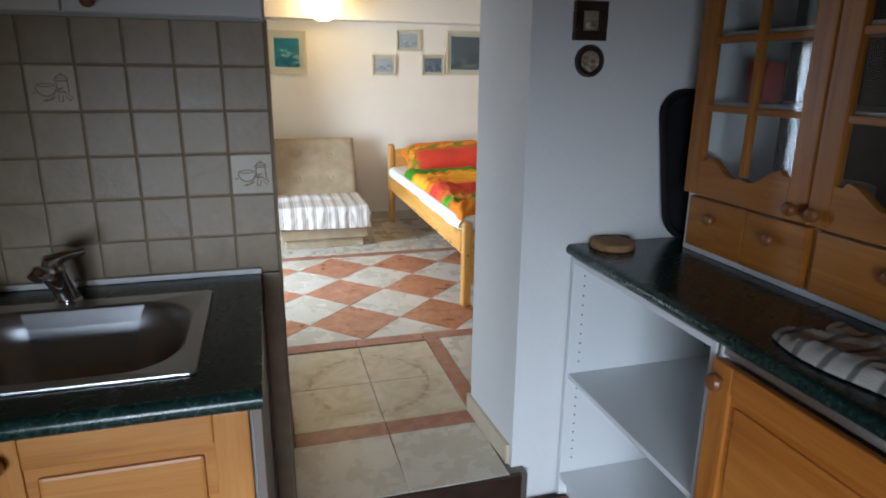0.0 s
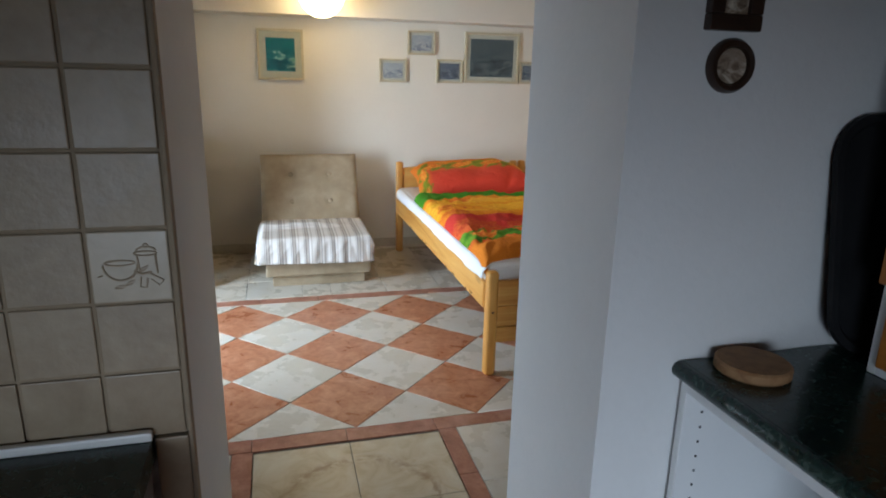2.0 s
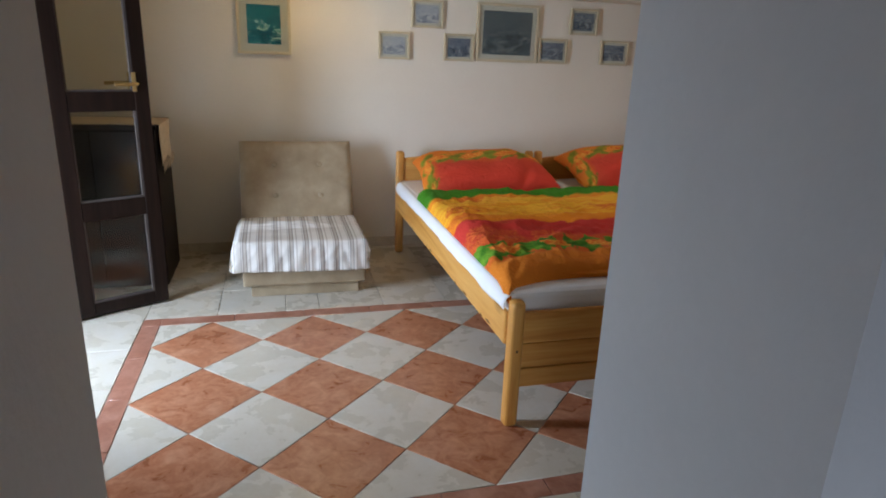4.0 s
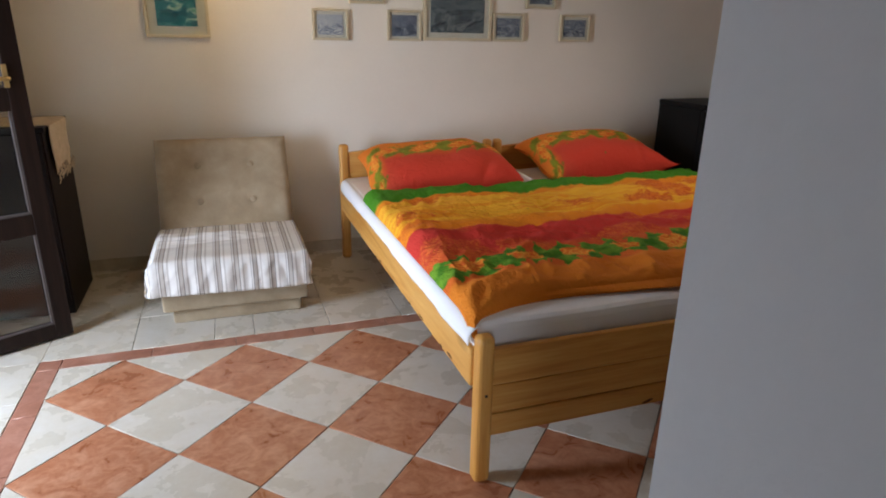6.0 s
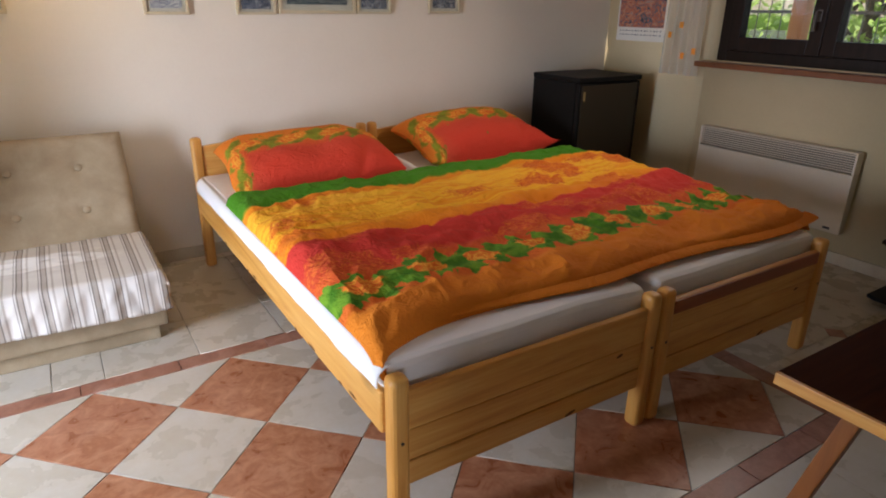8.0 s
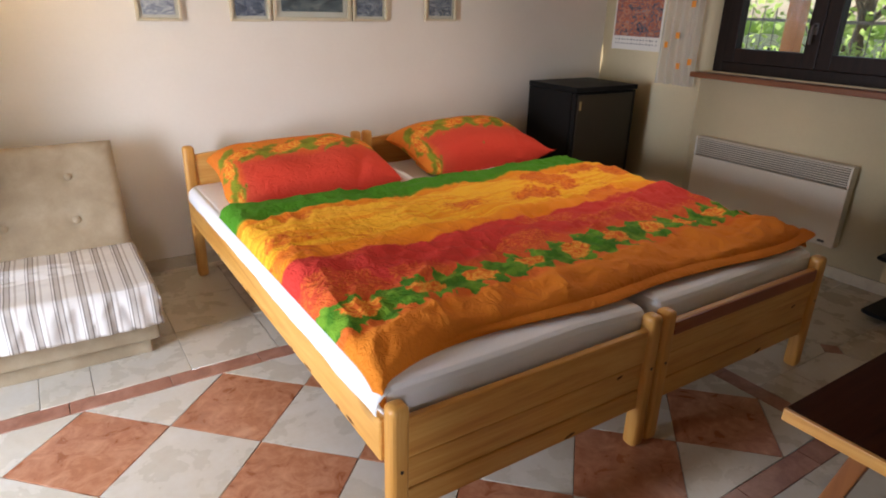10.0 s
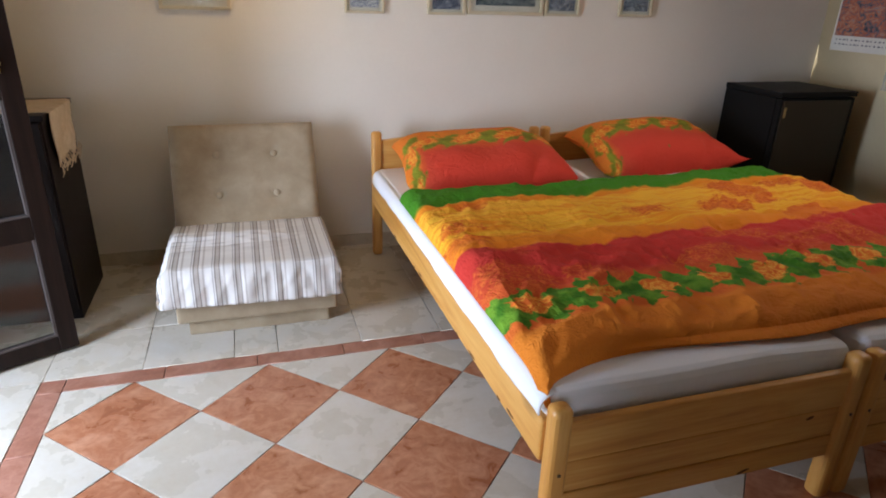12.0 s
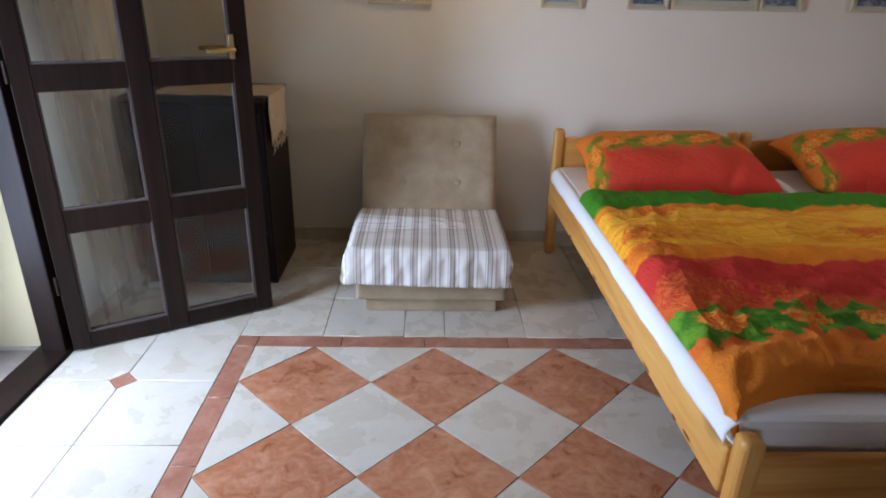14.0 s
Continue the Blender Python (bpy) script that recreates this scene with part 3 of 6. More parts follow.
# floors: the bedroom lies a step above the kitchen
floor = setting("floor", boxes((-1.0, EAST, 2.061, NORTH, -0.2, -0.006), (0.021, 0.76, 1.6, 2.061, -0.2, -0.006), (1.561, EAST, 1.0, 2.061, -0.2, -0.006)), GROUT, "terracotta and cream diagonal floor tiles with a brown border", "floor")
setting("floor_kitchen", box(-1.3, 1.48, -1.3, 1.599, -0.3, KIT), KITCHEN_FLOOR, "red-brown kitchen floor a step below the bedroom", "floor")
setting("threshold", box(-1.12, WEST - 0.002, 3.28, 4.2, -0.2, 0.012, 0.004), DARK_TIMBER, "dark brown wooden threshold of the garden door", "threshold")
setting("step_edge", box(0.021, 0.734, 1.588, 1.5995, KIT, -0.002), FRAME_DARK, "dark edging on the step down to the kitchen", "trim")
setting("baseboard_north", box(WEST + 0.002, EAST - 0.002, NORTH - 0.012, NORTH - 0.001, 0.0, 0.065, 0.002), SKIRTING, "beige tiled skirting along the wall behind the bed", "skirting")
setting("baseboard_east", box(EAST - 0.012, EAST - 0.001, 1.01, NORTH - 0.013, 0.0, 0.065, 0.002), SKIRTING, "beige tiled skirting below the window", "skirting")
setting("baseboard_pier", prism([(0.7055, 1.66), (0.7185, 1.66), (0.699, 2.016), (1.47, 2.016), (1.47, 2.027), (0.687, 2.027)], 0.0, 0.07), SKIRTING, "beige tiled skirting round the white pier", "skirting")
setting("baseboard_west", box(WEST + 0.001, WEST + 0.012, 4.21, NORTH - 0.013, 0.0, 0.065, 0.002), SKIRTING, "beige tiled skirting beside the garden door", "skirting")

# outdoors
setting("ground", box(-300, 300, -300, 300, -0.6, -0.35), GRASS, "green lawn reaching to the far trees", "lawn")
setting("terrace", boxes((-4.5, -1.12, 1.0, 7.0, -0.3, -0.03)), STONE_PAVING, "pale paved terrace outside the garden door", "terrace")
setting("porch_floor", box(4.25, 5.9, 1.0, 7.5, -0.3, -0.05), STONE_PAVING, "pale paved porch outside the window", "porch")

# ---- garden door ----
door_frame = setting("door_frame", boxes((-1.09, -1.0, 4.135, 4.19, 0.0, 2.05), (-1.09, -1.0, 3.285, 3.345, 0.0, 2.05), (-1.09, -1.0, 3.345, 4.135, 1.99, 2.05), bevel=0.005), DARK_TIMBER, "dark brown wooden frame of the garden door", "door frame")
ANGLE = math.degrees(math.atan2(0.492, 0.8707))
door = tagged(new("door_1"), "open dark brown wooden garden door with glass panes", "door", "", "structure")
door.matrix_basis = pose(-0.968, 4.132, 0.0, 0, 0, ANGLE)
COLS, ROWS_Z = ((0.062, 0.340), (0.415, 0.695)), ((0.075, 0.475), (0.562, 0.968), (1.056, 1.462), (1.548, 1.925))
for x0, x1 in ((0.0, 0.062), (0.340, 0.415), (0.695, 0.76)):
    part("stile", box(x0, x1, 0.0, 0.05, 0.012, 2.0, 0.004), DARK_TIMBER, door)
for z0, z1 in ((0.012, 0.075), (0.475, 0.562), (0.968, 1.056), (1.462, 1.548), (1.925, 2.0)):
    for x0, x1 in COLS:
        part("rail", box(x0, x1, 0.002, 0.048, z0, z1, 0.003), DARK_TIMBER, door)
for x0, x1 in COLS:
    for z0, z1 in ROWS_Z:
        pane = part("pane", box(x0, x1, 0.022, 0.027, z0, z1), GLASS, door, "clear glass pane")
        part("glazing_bead", boxes((x0, x1, 0.006, 0.0215, z0, z0 + 0.008), (x0, x0 + 0.008, 0.006, 0.0215, z0 + 0.008, z1), (x1 - 0.008, x1, 0.006, 0.0215, z0 + 0.008, z1)), BEAD, pane)
handle = part("door_handle", box(0.688, 0.706, -0.006, 0.0, 1.055, 1.14, 0.002), BRASS, door, "brass plate with a lever handle")
part("lever", tube([(0.697, -0.004, 1.09), (0.697, -0.04, 1.09), (0.685, -0.046, 1.09), (0.60, -0.046, 1.088)], 0.008), BRASS, handle)
handle_back = part("door_handle", box(0.688, 0.706, 0.05, 0.056, 1.055, 1.14, 0.002), BRASS, door, "brass plate with a lever handle")
part("lever", tube([(0.697, 0.05, 1.09), (0.697, 0.09, 1.09), (0.685, 0.096, 1.09), (0.60, 0.096, 1.088)], 0.008), BRASS, handle_back)
for z in (0.25, 1.0, 1.75):
    part("hinge", lathe([(0.006, 0), (0.006, 0.07)], (-0.005, 0.002, z), n=12), DARK_TIMBER, door)

# ---- window in the east wall ----
window = tagged(new("window_1"), "dark brown wooden double window looking on a green garden", "window", "", "structure")
window.matrix_basis = pose(EAST + 0.10, 0, 0)
y0, y1, z0, z1 = WIN
part("window_frame", boxes((0, 0.09, y1 - 0.06, y1, z0, z1), (0, 0.09, y0, y0 + 0.06, z0, z1), (0, 0.09, y0 + 0.06, y1 - 0.06, z0, z0 + 0.06), (0, 0.09, y0 + 0.06, y1 - 0.06, z1 - 0.06, z1), bevel=0.004), DARK_TIMBER, window)
MID = 3.875
for a, b in ((MID + 0.002, y1 - 0.062), (y0 + 0.062, MID - 0.002)):
    sash = part("sash", boxes((-0.012, 0.055, a, a + 0.075, z0 + 0.062, z1 - 0.062), (-0.012, 0.055, b - 0.075, b, z0 + 0.062, z1 - 0.062), (-0.012, 0.055, a + 0.075, b - 0.075, z0 + 0.062, z0 + 0.142), (-0.012, 0.055, a + 0.075, b - 0.075, z1 - 0.142, z1 - 0.062), bevel=0.004), DARK_TIMBER, window)
    pane = part("pane", box(0.02, 0.025, a + 0.075, b - 0.075, z0 + 0.142, z1 - 0.142), GLASS, sash, "clear glass pane")
    pane.visible_shadow = False
grip = part("window_handle", box(-0.017, -0.012, MID + 0.025, MID + 0.05, 1.24, 1.30, 0.002), BEAD, window, "brass window handle")
part("lever", tube([(-0.014, MID + 0.037, 1.285), (-0.045, MID + 0.037, 1.285), (-0.052, MID + 0.037, 1.27), (-0.052, MID + 0.037, 1.19)], 0.008), BEAD, grip)
setting("window_sill", box(EAST - 0.09, EAST + 0.099, WIN[0] - 0.06, WIN[1] + 0.02, 0.968, 0.9995, 0.006), SILL_WOOD, "brown wooden window sill", "window sill")


# ---- floor tiles ----
H, X0, Y0 = 0.2357, -0.071, 4.2
LEFT, RIGHT, BACK, FRONT = X0 - H, X0 + 11 * H, Y0, Y0 - 6 * H
JOINT = 0.0025
tile_meshes = {}


def clipped(points, x0, x1, y0, y1):
    for axis, limit, keep_above in ((0, x0, True), (0, x1, False), (1, y0, True), (1, y1, False)):
        out = []
        for a, b in zip(points, points[1:] + points[:1]):
            ina, inb = ((p[axis] >= limit - 1e-6) == keep_above or abs(p[axis] - limit) < 1e-6 for p in (a, b))
            if ina:
                out.append(a)
            if ina != inb:
                k = (limit - a[axis]) / (b[axis] - a[axis])
                out.append((a[0] + k * (b[0] - a[0]), a[1] + k * (b[1] - a[1])))
        points = out
        if not points:
            return []
    tidy_points = []
    for p in points:
        if not tidy_points or (abs(p[0] - tidy_points[-1][0]) + abs(p[1] - tidy_points[-1][1])) > 1e-4:
            tidy_points.append(p)
    return tidy_points


def inset(points, d):
    """A convex outline moved in by d."""
    out, k = [], len(points)
    area = sum(a[0] * b[1] - b[0] * a[1] for a, b in zip(points, points[1:] + points[:1]))
    if area < 0:
        points = points[::-1]
    for i in range(k):
        p, c, q = (Vector(points[j % k]) for j in (i - 1, i, i + 1))
        n1, n2 = ((v.y * -1, v.x) for v in ((c - p).normalized(), (q - c).normalized()))
        n1, n2 = Vector(n1), Vector(n2)
        s = n1 + n2
        out.append(tuple(c + s * (d / max(0.2, 1 + n1.dot(n2)))))
    return out


def lay(points, material, name="tile", lift=0.0):
    """One floor tile over a plan outline; alike tiles share one mesh."""
    cx, cy = sum(p[0] for p in points) / len(points), sum(p[1] for p in points) / len(points)
    key = (material.name, lift) + tuple((round(p[0] - cx, 3), round(p[1] - cy, 3)) for p in points)
    if key not in tile_meshes:
        outline = inset([(p[0] - cx, p[1] - cy) for p in points], JOINT / 2)
        tile_meshes[key] = mesh_of(name, prism(outline, -0.008, lift, 0.0012), material)
    ob = new(name, tile_meshes[key])
    ob.parent, ob.location = floor, (cx, cy, random.uniform(-0.0004, 0.0004))
    return ob


def rect(x0, x1, y0, y1):
    return [(x0, y0), (x1, y0), (x1, y1), (x0, y1)]


def lay_floor():
    for v in range(-6, 1):
        for u in range(-1, 12):
            if (u + v) % 2:
                cx, cy = X0 + u * H, Y0 + v * H
                shape = clipped([(cx, cy - H), (cx + H, cy), (cx, cy + H), (cx - H, cy)], LEFT, RIGHT, FRONT, BACK)
                if len(shape) > 2:
                    lay(shape, TERRACOTTA if v % 2 else CREAM_TILE)
    # the brown border
    w = 0.082
    x = LEFT
    while x < RIGHT - 0.01:
        end = min(x + 0.333, RIGHT)
        lay(rect(x, end, BACK, BACK + w), BORDER_TILE, "border_tile")
        lay(rect(x, end, FRONT - w, FRONT), BORDER_TILE, "border_tile")
        x = end
    y = BACK
    while y > FRONT + 0.01:
        end = max(y - 0.333, FRONT)
        lay(rect(LEFT - w, LEFT, end, y), BORDER_TILE, "border_tile")
        lay(rect(RIGHT, RIGHT + w, end, y), BORDER_TILE, "border_tile")
        y = end
    for cx in (LEFT - w, RIGHT):
        for cy in (BACK, FRONT - w):
            lay(rect(cx, cx + w, cy, cy + w), BORDER_TILE, "border_tile")
    # cream tiles round the border
    top = BACK + w
    edges = [-0.99, -0.72, -0.387, -0.055, 0.273, 0.441, 0.776, 1.118, 1.451, 1.784, 2.117, 2.45, 2.783, 3.116, 3.449, 3.782, EAST]
    rows = [top, top + 0.333, top + 0.666, top + 0.999, NORTH]
    for xa, xb in zip(edges, edges[1:]):
        for ya, yb in zip(rows, rows[1:]):
            lay(rect(xa, xb, ya, yb), CREAM_TILE)
    low = FRONT - w
    sides = [low, 2.959, 3.292, 3.625, 3.965, top]
    r = 0.05
    for ya, yb in zip(sides, sides[1:]):
        for xa, xb in ((-0.985, -0.712), (-0.712, LEFT - w)):
            shape = rect(xa, xb, ya, yb)
            if abs(xb + 0.712) < 1e-3 and abs(yb - 3.965) < 1e-3:
                shape = [(xa, ya), (xb, ya), (xb, yb - r), (xb - r, yb), (xa, yb)]
            elif abs(xb + 0.712) < 1e-3 and abs(ya - 3.965) < 1e-3:
                shape = [(xa, ya), (xb - r, ya), (xb, ya + r), (xb, yb), (xa, yb)]
            elif abs(xa + 0.712) < 1e-3 and abs(yb - 3.965) < 1e-3:
                shape = [(xa, ya), (xb, ya), (xb, yb), (xa + r, yb), (xa, yb - r)]
            elif abs(xa + 0.712) < 1e-3 and abs(ya - 3.965) < 1e-3:
                shape = [(xa + r, ya), (xb, ya), (xb, yb), (xa, yb), (xa, ya + r)]
            lay(shape, CREAM_TILE)
    lay([(-0.712, 3.965 - r), (-0.712 + r, 3.965), (-0.712, 3.965 + r), (-0.712 - r, 3.965)], BORDER_TILE, "corner_tile")
    right_rows = [low, 3.07, 3.403, 3.736, 4.069, top]
    right_cols = [RIGHT + w, 2.816, 3.149, 3.482, 3.815, EAST]
    for ya, yb in zip(right_rows, right_rows[1:]):
        for xa, xb in zip(right_cols, right_cols[1:]):
            shape = rect(xa, xb, ya, yb)
            corner = (abs(xa - 3.149) < 1e-3, abs(xb - 3.149) < 1e-3, abs(ya - 3.07) < 1e-3, abs(yb - 3.07) < 1e-3)
            if corner[1] and corner[3]:
                shape = [(xa, ya), (xb, ya), (xb, yb - r), (xb - r, yb), (xa, yb)]
            elif corner[1] and corner[2]:
                shape = [(xa, ya), (xb - r, ya), (xb, ya + r), (xb, yb), (xa, yb)]
            elif corner[0] and corner[3]:
                shape = [(xa, ya), (xb, ya), (xb, yb), (xa + r, yb), (xa, yb - r)]
            elif corner[0] and corner[2]:
                shape = [(xa + r, ya), (xb, ya), (xb, yb), (xa, yb), (xa, ya + r)]
            lay(shape, CREAM_TILE)
    lay([(3.149, 3.07 - r), (3.149 + r, 3.07), (3.149, 3.07 + r), (3.149 - r, 3.07)], BORDER_TILE, "corner_tile")
    # the strip between border and passage, left and right of the patterned panel
    for xa, xb in ((-0.985, -0.712), (-0.712, -0.379), (-0.379, -0.04)):
        for ya, yb in ((2.061, 2.37), (2.37, low)):
            lay(rect(xa, xb, ya, yb), CREAM_TILE)
    for xa, xb in zip((0.764, 1.097, 1.43), (1.097, 1.43, 1.56)):
        for ya, yb in ((2.028, 2.37), (2.37, low)):
            lay(rect(xa, xb, ya, yb), CREAM_TILE)
    for k in range(7):
        xa, xb = 1.56 + 0.345 * k, min(1.56 + 0.345 * (k + 1), EAST)
        for ya, yb in ((1.0, 1.37), (1.37, 1.70), (1.70, 2.037), (2.037, 2.37), (2.37, low)):
            lay(rect(xa, xb, ya, yb), CREAM_TILE)
    # the panel of four tiles with a brushed ring, in its brown frame
    for xa, xb in ((0.034, 0.364), (0.364, 0.694)):
        for ya, yb in ((2.02, 2.335), (2.335, 2.688)):
            lay(rect(xa, xb, ya, yb), RING_TILE, "ring_tile")
        lay(rect(xa, xb, 1.935, 2.02), BORDER_TILE, "border_tile")
        lay(rect(xa - 0.012 if xa < 0.1 else xa, xb if xa < 0.1 else 0.70, 1.602, 1.935), CREAM_TILE)
    for ya, yb in ((2.061, 2.42), (2.42, low)):
        lay(rect(-0.038, 0.032, ya, yb), BORDER_TILE, "border_tile")
        lay(rect(0.696, 0.764, ya, yb), BORDER_TILE, "border_tile")


def ring_tile_material():
    """Cream glaze with a brushed brown ring over the four tiles of the panel."""
    n = Nodes("cream_tile_with_brushed_ring", 0.32)
    v = n.coords()
    centre = n.node("ShaderNodeVectorMath", operation="DISTANCE")
    flat = n.node("ShaderNodeMapping")
    flat.inputs["Scale"].default_value = (1, 1, 0)
    n.link(v, flat.inputs[0])
    warp = n.node("ShaderNodeMix", data_type="RGBA", blend_type="ADD")
    warp.inputs[0].default_value = 0.03
    rough_noise = n.node("ShaderNodeTexNoise", Scale=9.0, Detail=5.0)
    n.link(v, rough_noise.inputs["Vector"])
    n.link(flat.outputs[0], warp.inputs[6])
    n.link(rough_noise.outputs["Color"], warp.inputs[7])
    n.link(warp.outputs[2], centre.inputs[0])
    centre.inputs[1].default_value = (0.375, 2.35, 0.015)
    off = n.math("ABSOLUTE", n.math("SUBTRACT", centre.outputs["Value"], 0.245))
    ring = n.ramp(off, ((0.0, (0.75, 0.75, 0.75, 1)), (0.022, (0.25, 0.25, 0.25, 1)), (0.05, (0, 0, 0, 1))))
    patch = n.ramp(n.noise(v, 14, 5, 0.7, 1.5), ((0.42, (0, 0, 0, 1)), (0.6, (1, 1, 1, 1))))
    base = n.ramp(n.noise(v, 7, 5, 0.6, 1.2), ((0.25, srgb(176, 156, 118)), (0.48, srgb(200, 184, 152)), (0.7, srgb(212, 202, 178))))
    return n.finish(n.mix(n.math("MULTIPLY", ring, patch), base, srgb(146, 112, 76)), n.noise(v, 90, 3), 0.1, 0.003)


RING_TILE = ring_tile_material()


# ---- beds ----
def make_bed(at):
    """A pine single bed: 0.94 m wide, 2.14 m long, foot towards the kitchen."""
    bed = thing("single_bed", "lacquered pine single bed pushed beside its twin", "bed", "pair of pine beds", at)
    W, L, P = 0.94, 2.14, 0.052
    for x in (0, W - P):
        bm = box(x, x + P, 0, P, 0, 0.480, 0.020, 4)
        part("foot_post", bm, PINE_Z, bed)
        part("head_post", box(x, x + P, L - P, L, 0, 0.678, 0.020, 4), PINE_Z, bed)
    for z0, z1, y in ((0.322, 0.437, 0.012), (0.226, 0.319, 0.016), (0.152, 0.223, 0.014)):
        part("foot_board", box(P - 0.002, W - P + 0.002, y, y + 0.022, z0, z1, 0.006, 3), PINE_X, bed)
    bm = bmesh.new()
    n = 24
    for y in (L - 0.038, L - 0.014):
        ring = [bm.verts.new((P + (W - 2 * P) * k / n, y, 0.632 + 0.026 * math.sin(math.pi * k / n))) for k in range(n + 1)]
        ring += [bm.verts.new((W - P, y, 0.42)), bm.verts.new((P, y, 0.42))]
        bm.faces.new(ring)
    verts = list(bm.verts)
    k = len(verts) // 2
    for i in range(k):
        bm.faces.new((verts[i], verts[(i + 1) % k], verts[k + (i + 1) % k], verts[k + i]))
    part("headboard", bm, PINE_X, bed)
    part("headboard", box(P, W - P, L - 0.036, L - 0.016, 0.25, 0.41, 0.005), PINE_X, bed)
    for x in (-0.006, W - 0.018):
        part("side_rail", box(x, x + 0.024, P - 0.002, L - P + 0.002, 0.306, 0.428, 0.010, 3), PINE_Y, bed)
    for k in range(12):
        y = 0.1 + k * 0.165
        part("slat", box(0.03, W - 0.03, y, y + 0.07, 0.272, 0.290, 0.003), PINE_X, bed)
    for y in (0.008, 0.030):
        for x in (P * 0.5, W - P * 0.5):
            part("screw", lathe([(0.005, -0.001), (0.004, 0.002)], (x, y - 0.009, 0.30 if y < 0.02 else 0.2), "y", 10), FRAME_DARK, bed)
    return bed


BED_X, BED_Y = 1.0, 3.068
bed = make_bed((BED_X, BED_Y, 0))
for y, z, long in ((0.22, 0.322, 0.05), (0.30, 0.314, 0.03), (0.52, 0.318, 0.06), (0.66, 0.313, 0.03), (1.12, 0.320, 0.05), (1.21, 0.314, 0.025), (1.55, 0.317, 0.035)):
    part("nick", lathe([(0.001, -0.003), (0.004, -0.0016), (0.005, 0.0), (0.004, 0.0016)], (0, 0, 0), "x", 12), BARK_EDGE, bed, "dark bark nick in the rail").matrix_basis = pose(-0.0063, y, z) @ Matrix.Diagonal((0.4, long / 0.01, 0.9, 1))
for x, z, long in ((0.60, 0.164, 0.045), (0.79, 0.300, 0.03)):
    part("knot", lathe([(0.004, -0.0012), (0.005, 0.0)], (0, 0, 0), "y", 14), BARK_EDGE, bed, "dark knot in the foot board").matrix_basis = pose(x, 0.0142 if z < 0.2 else 0.0162, z, 0, -14, 0) @ Matrix.Diagonal((long / 0.01, 0.5, 1.1, 1))
twin = copy_thing(bed, pose(BED_X + 0.955, BED_Y, 0))
# thin strip added along the top, darker and redder than the boards
part("foot_cap", box(0.054, 0.886, 0.006, 0.0115, 0.388, 0.4345, 0.002), RED_STRIP_X, twin, "darker reddish upper strip of the foot board")


def make_mattress(x, label):
    m = thing("mattress", label, "mattress", "pair of mattresses", (x, BED_Y, 0.2905))
    bm = box(0.010, 0.925, 0.05, 2.08, 0.046, 0.208, 0.04, 4)
    bmesh.ops.subdivide_edges(bm, edges=bm.edges, cuts=6, use_grid_fill=True)
    for v in bm.verts:
        sag = noise.noise(v.co * 4 + Vector((x * 3, 0, 0))) * 0.008 + noise.noise(v.co * 14) * 0.003
        if v.co.z > 0.06 or v.co.x < 0.03:
            v.co += Vector((sag * 0.6, sag * 0.6, sag))
    part("sheet", bm, SHEET, m, "white fitted sheet with soft creases")
    if x < 1.5:
        def hang(u, v):
            y = 0.058 + u * 1.99
            wob = noise.noise(Vector((y * 5, 0.5, 0))) + 0.5 * noise.noise(Vector((y * 13, 2.5, 0)))
            low = 0.140 + 0.014 * wob
            return (-0.009 + 0.034 * v ** 4 - 0.003 * wob * (1 - v), y, low + (0.202 - low) * v)

        over = part("overhang", grid(120, 6, hang), SHEET, m, "white sheet edge tucked over the rail")
        thick = over.modifiers.new("thickness", "SOLIDIFY")
        thick.thickness, thick.offset = 0.004, 0.0
    else:
        def roll(u, v):
            y = 1.30 + u * 0.76
            wob = noise.noise(Vector((y * 6, 1.5, 0)))
            return (-0.036 + 0.10 * v + 0.008 * wob, y, 0.196 + (0.030 + 0.055 * u * u) * max(0.0, math.sin(math.pi * v)) ** 0.7 * (1 + 0.25 * wob))

        edge = part("sheet_edge", grid(60, 12, roll), SHEET, m, "rolled white sheet edge over the gap between the beds")
        thick = edge.modifiers.new("thickness", "SOLIDIFY")
        thick.thickness, thick.offset = 0.004, -1.0
    return m


make_mattress(BED_X, "mattress in a white fitted sheet on the pine bed")
make_mattress(BED_X + 0.955, "mattress in a white fitted sheet on the twin bed")


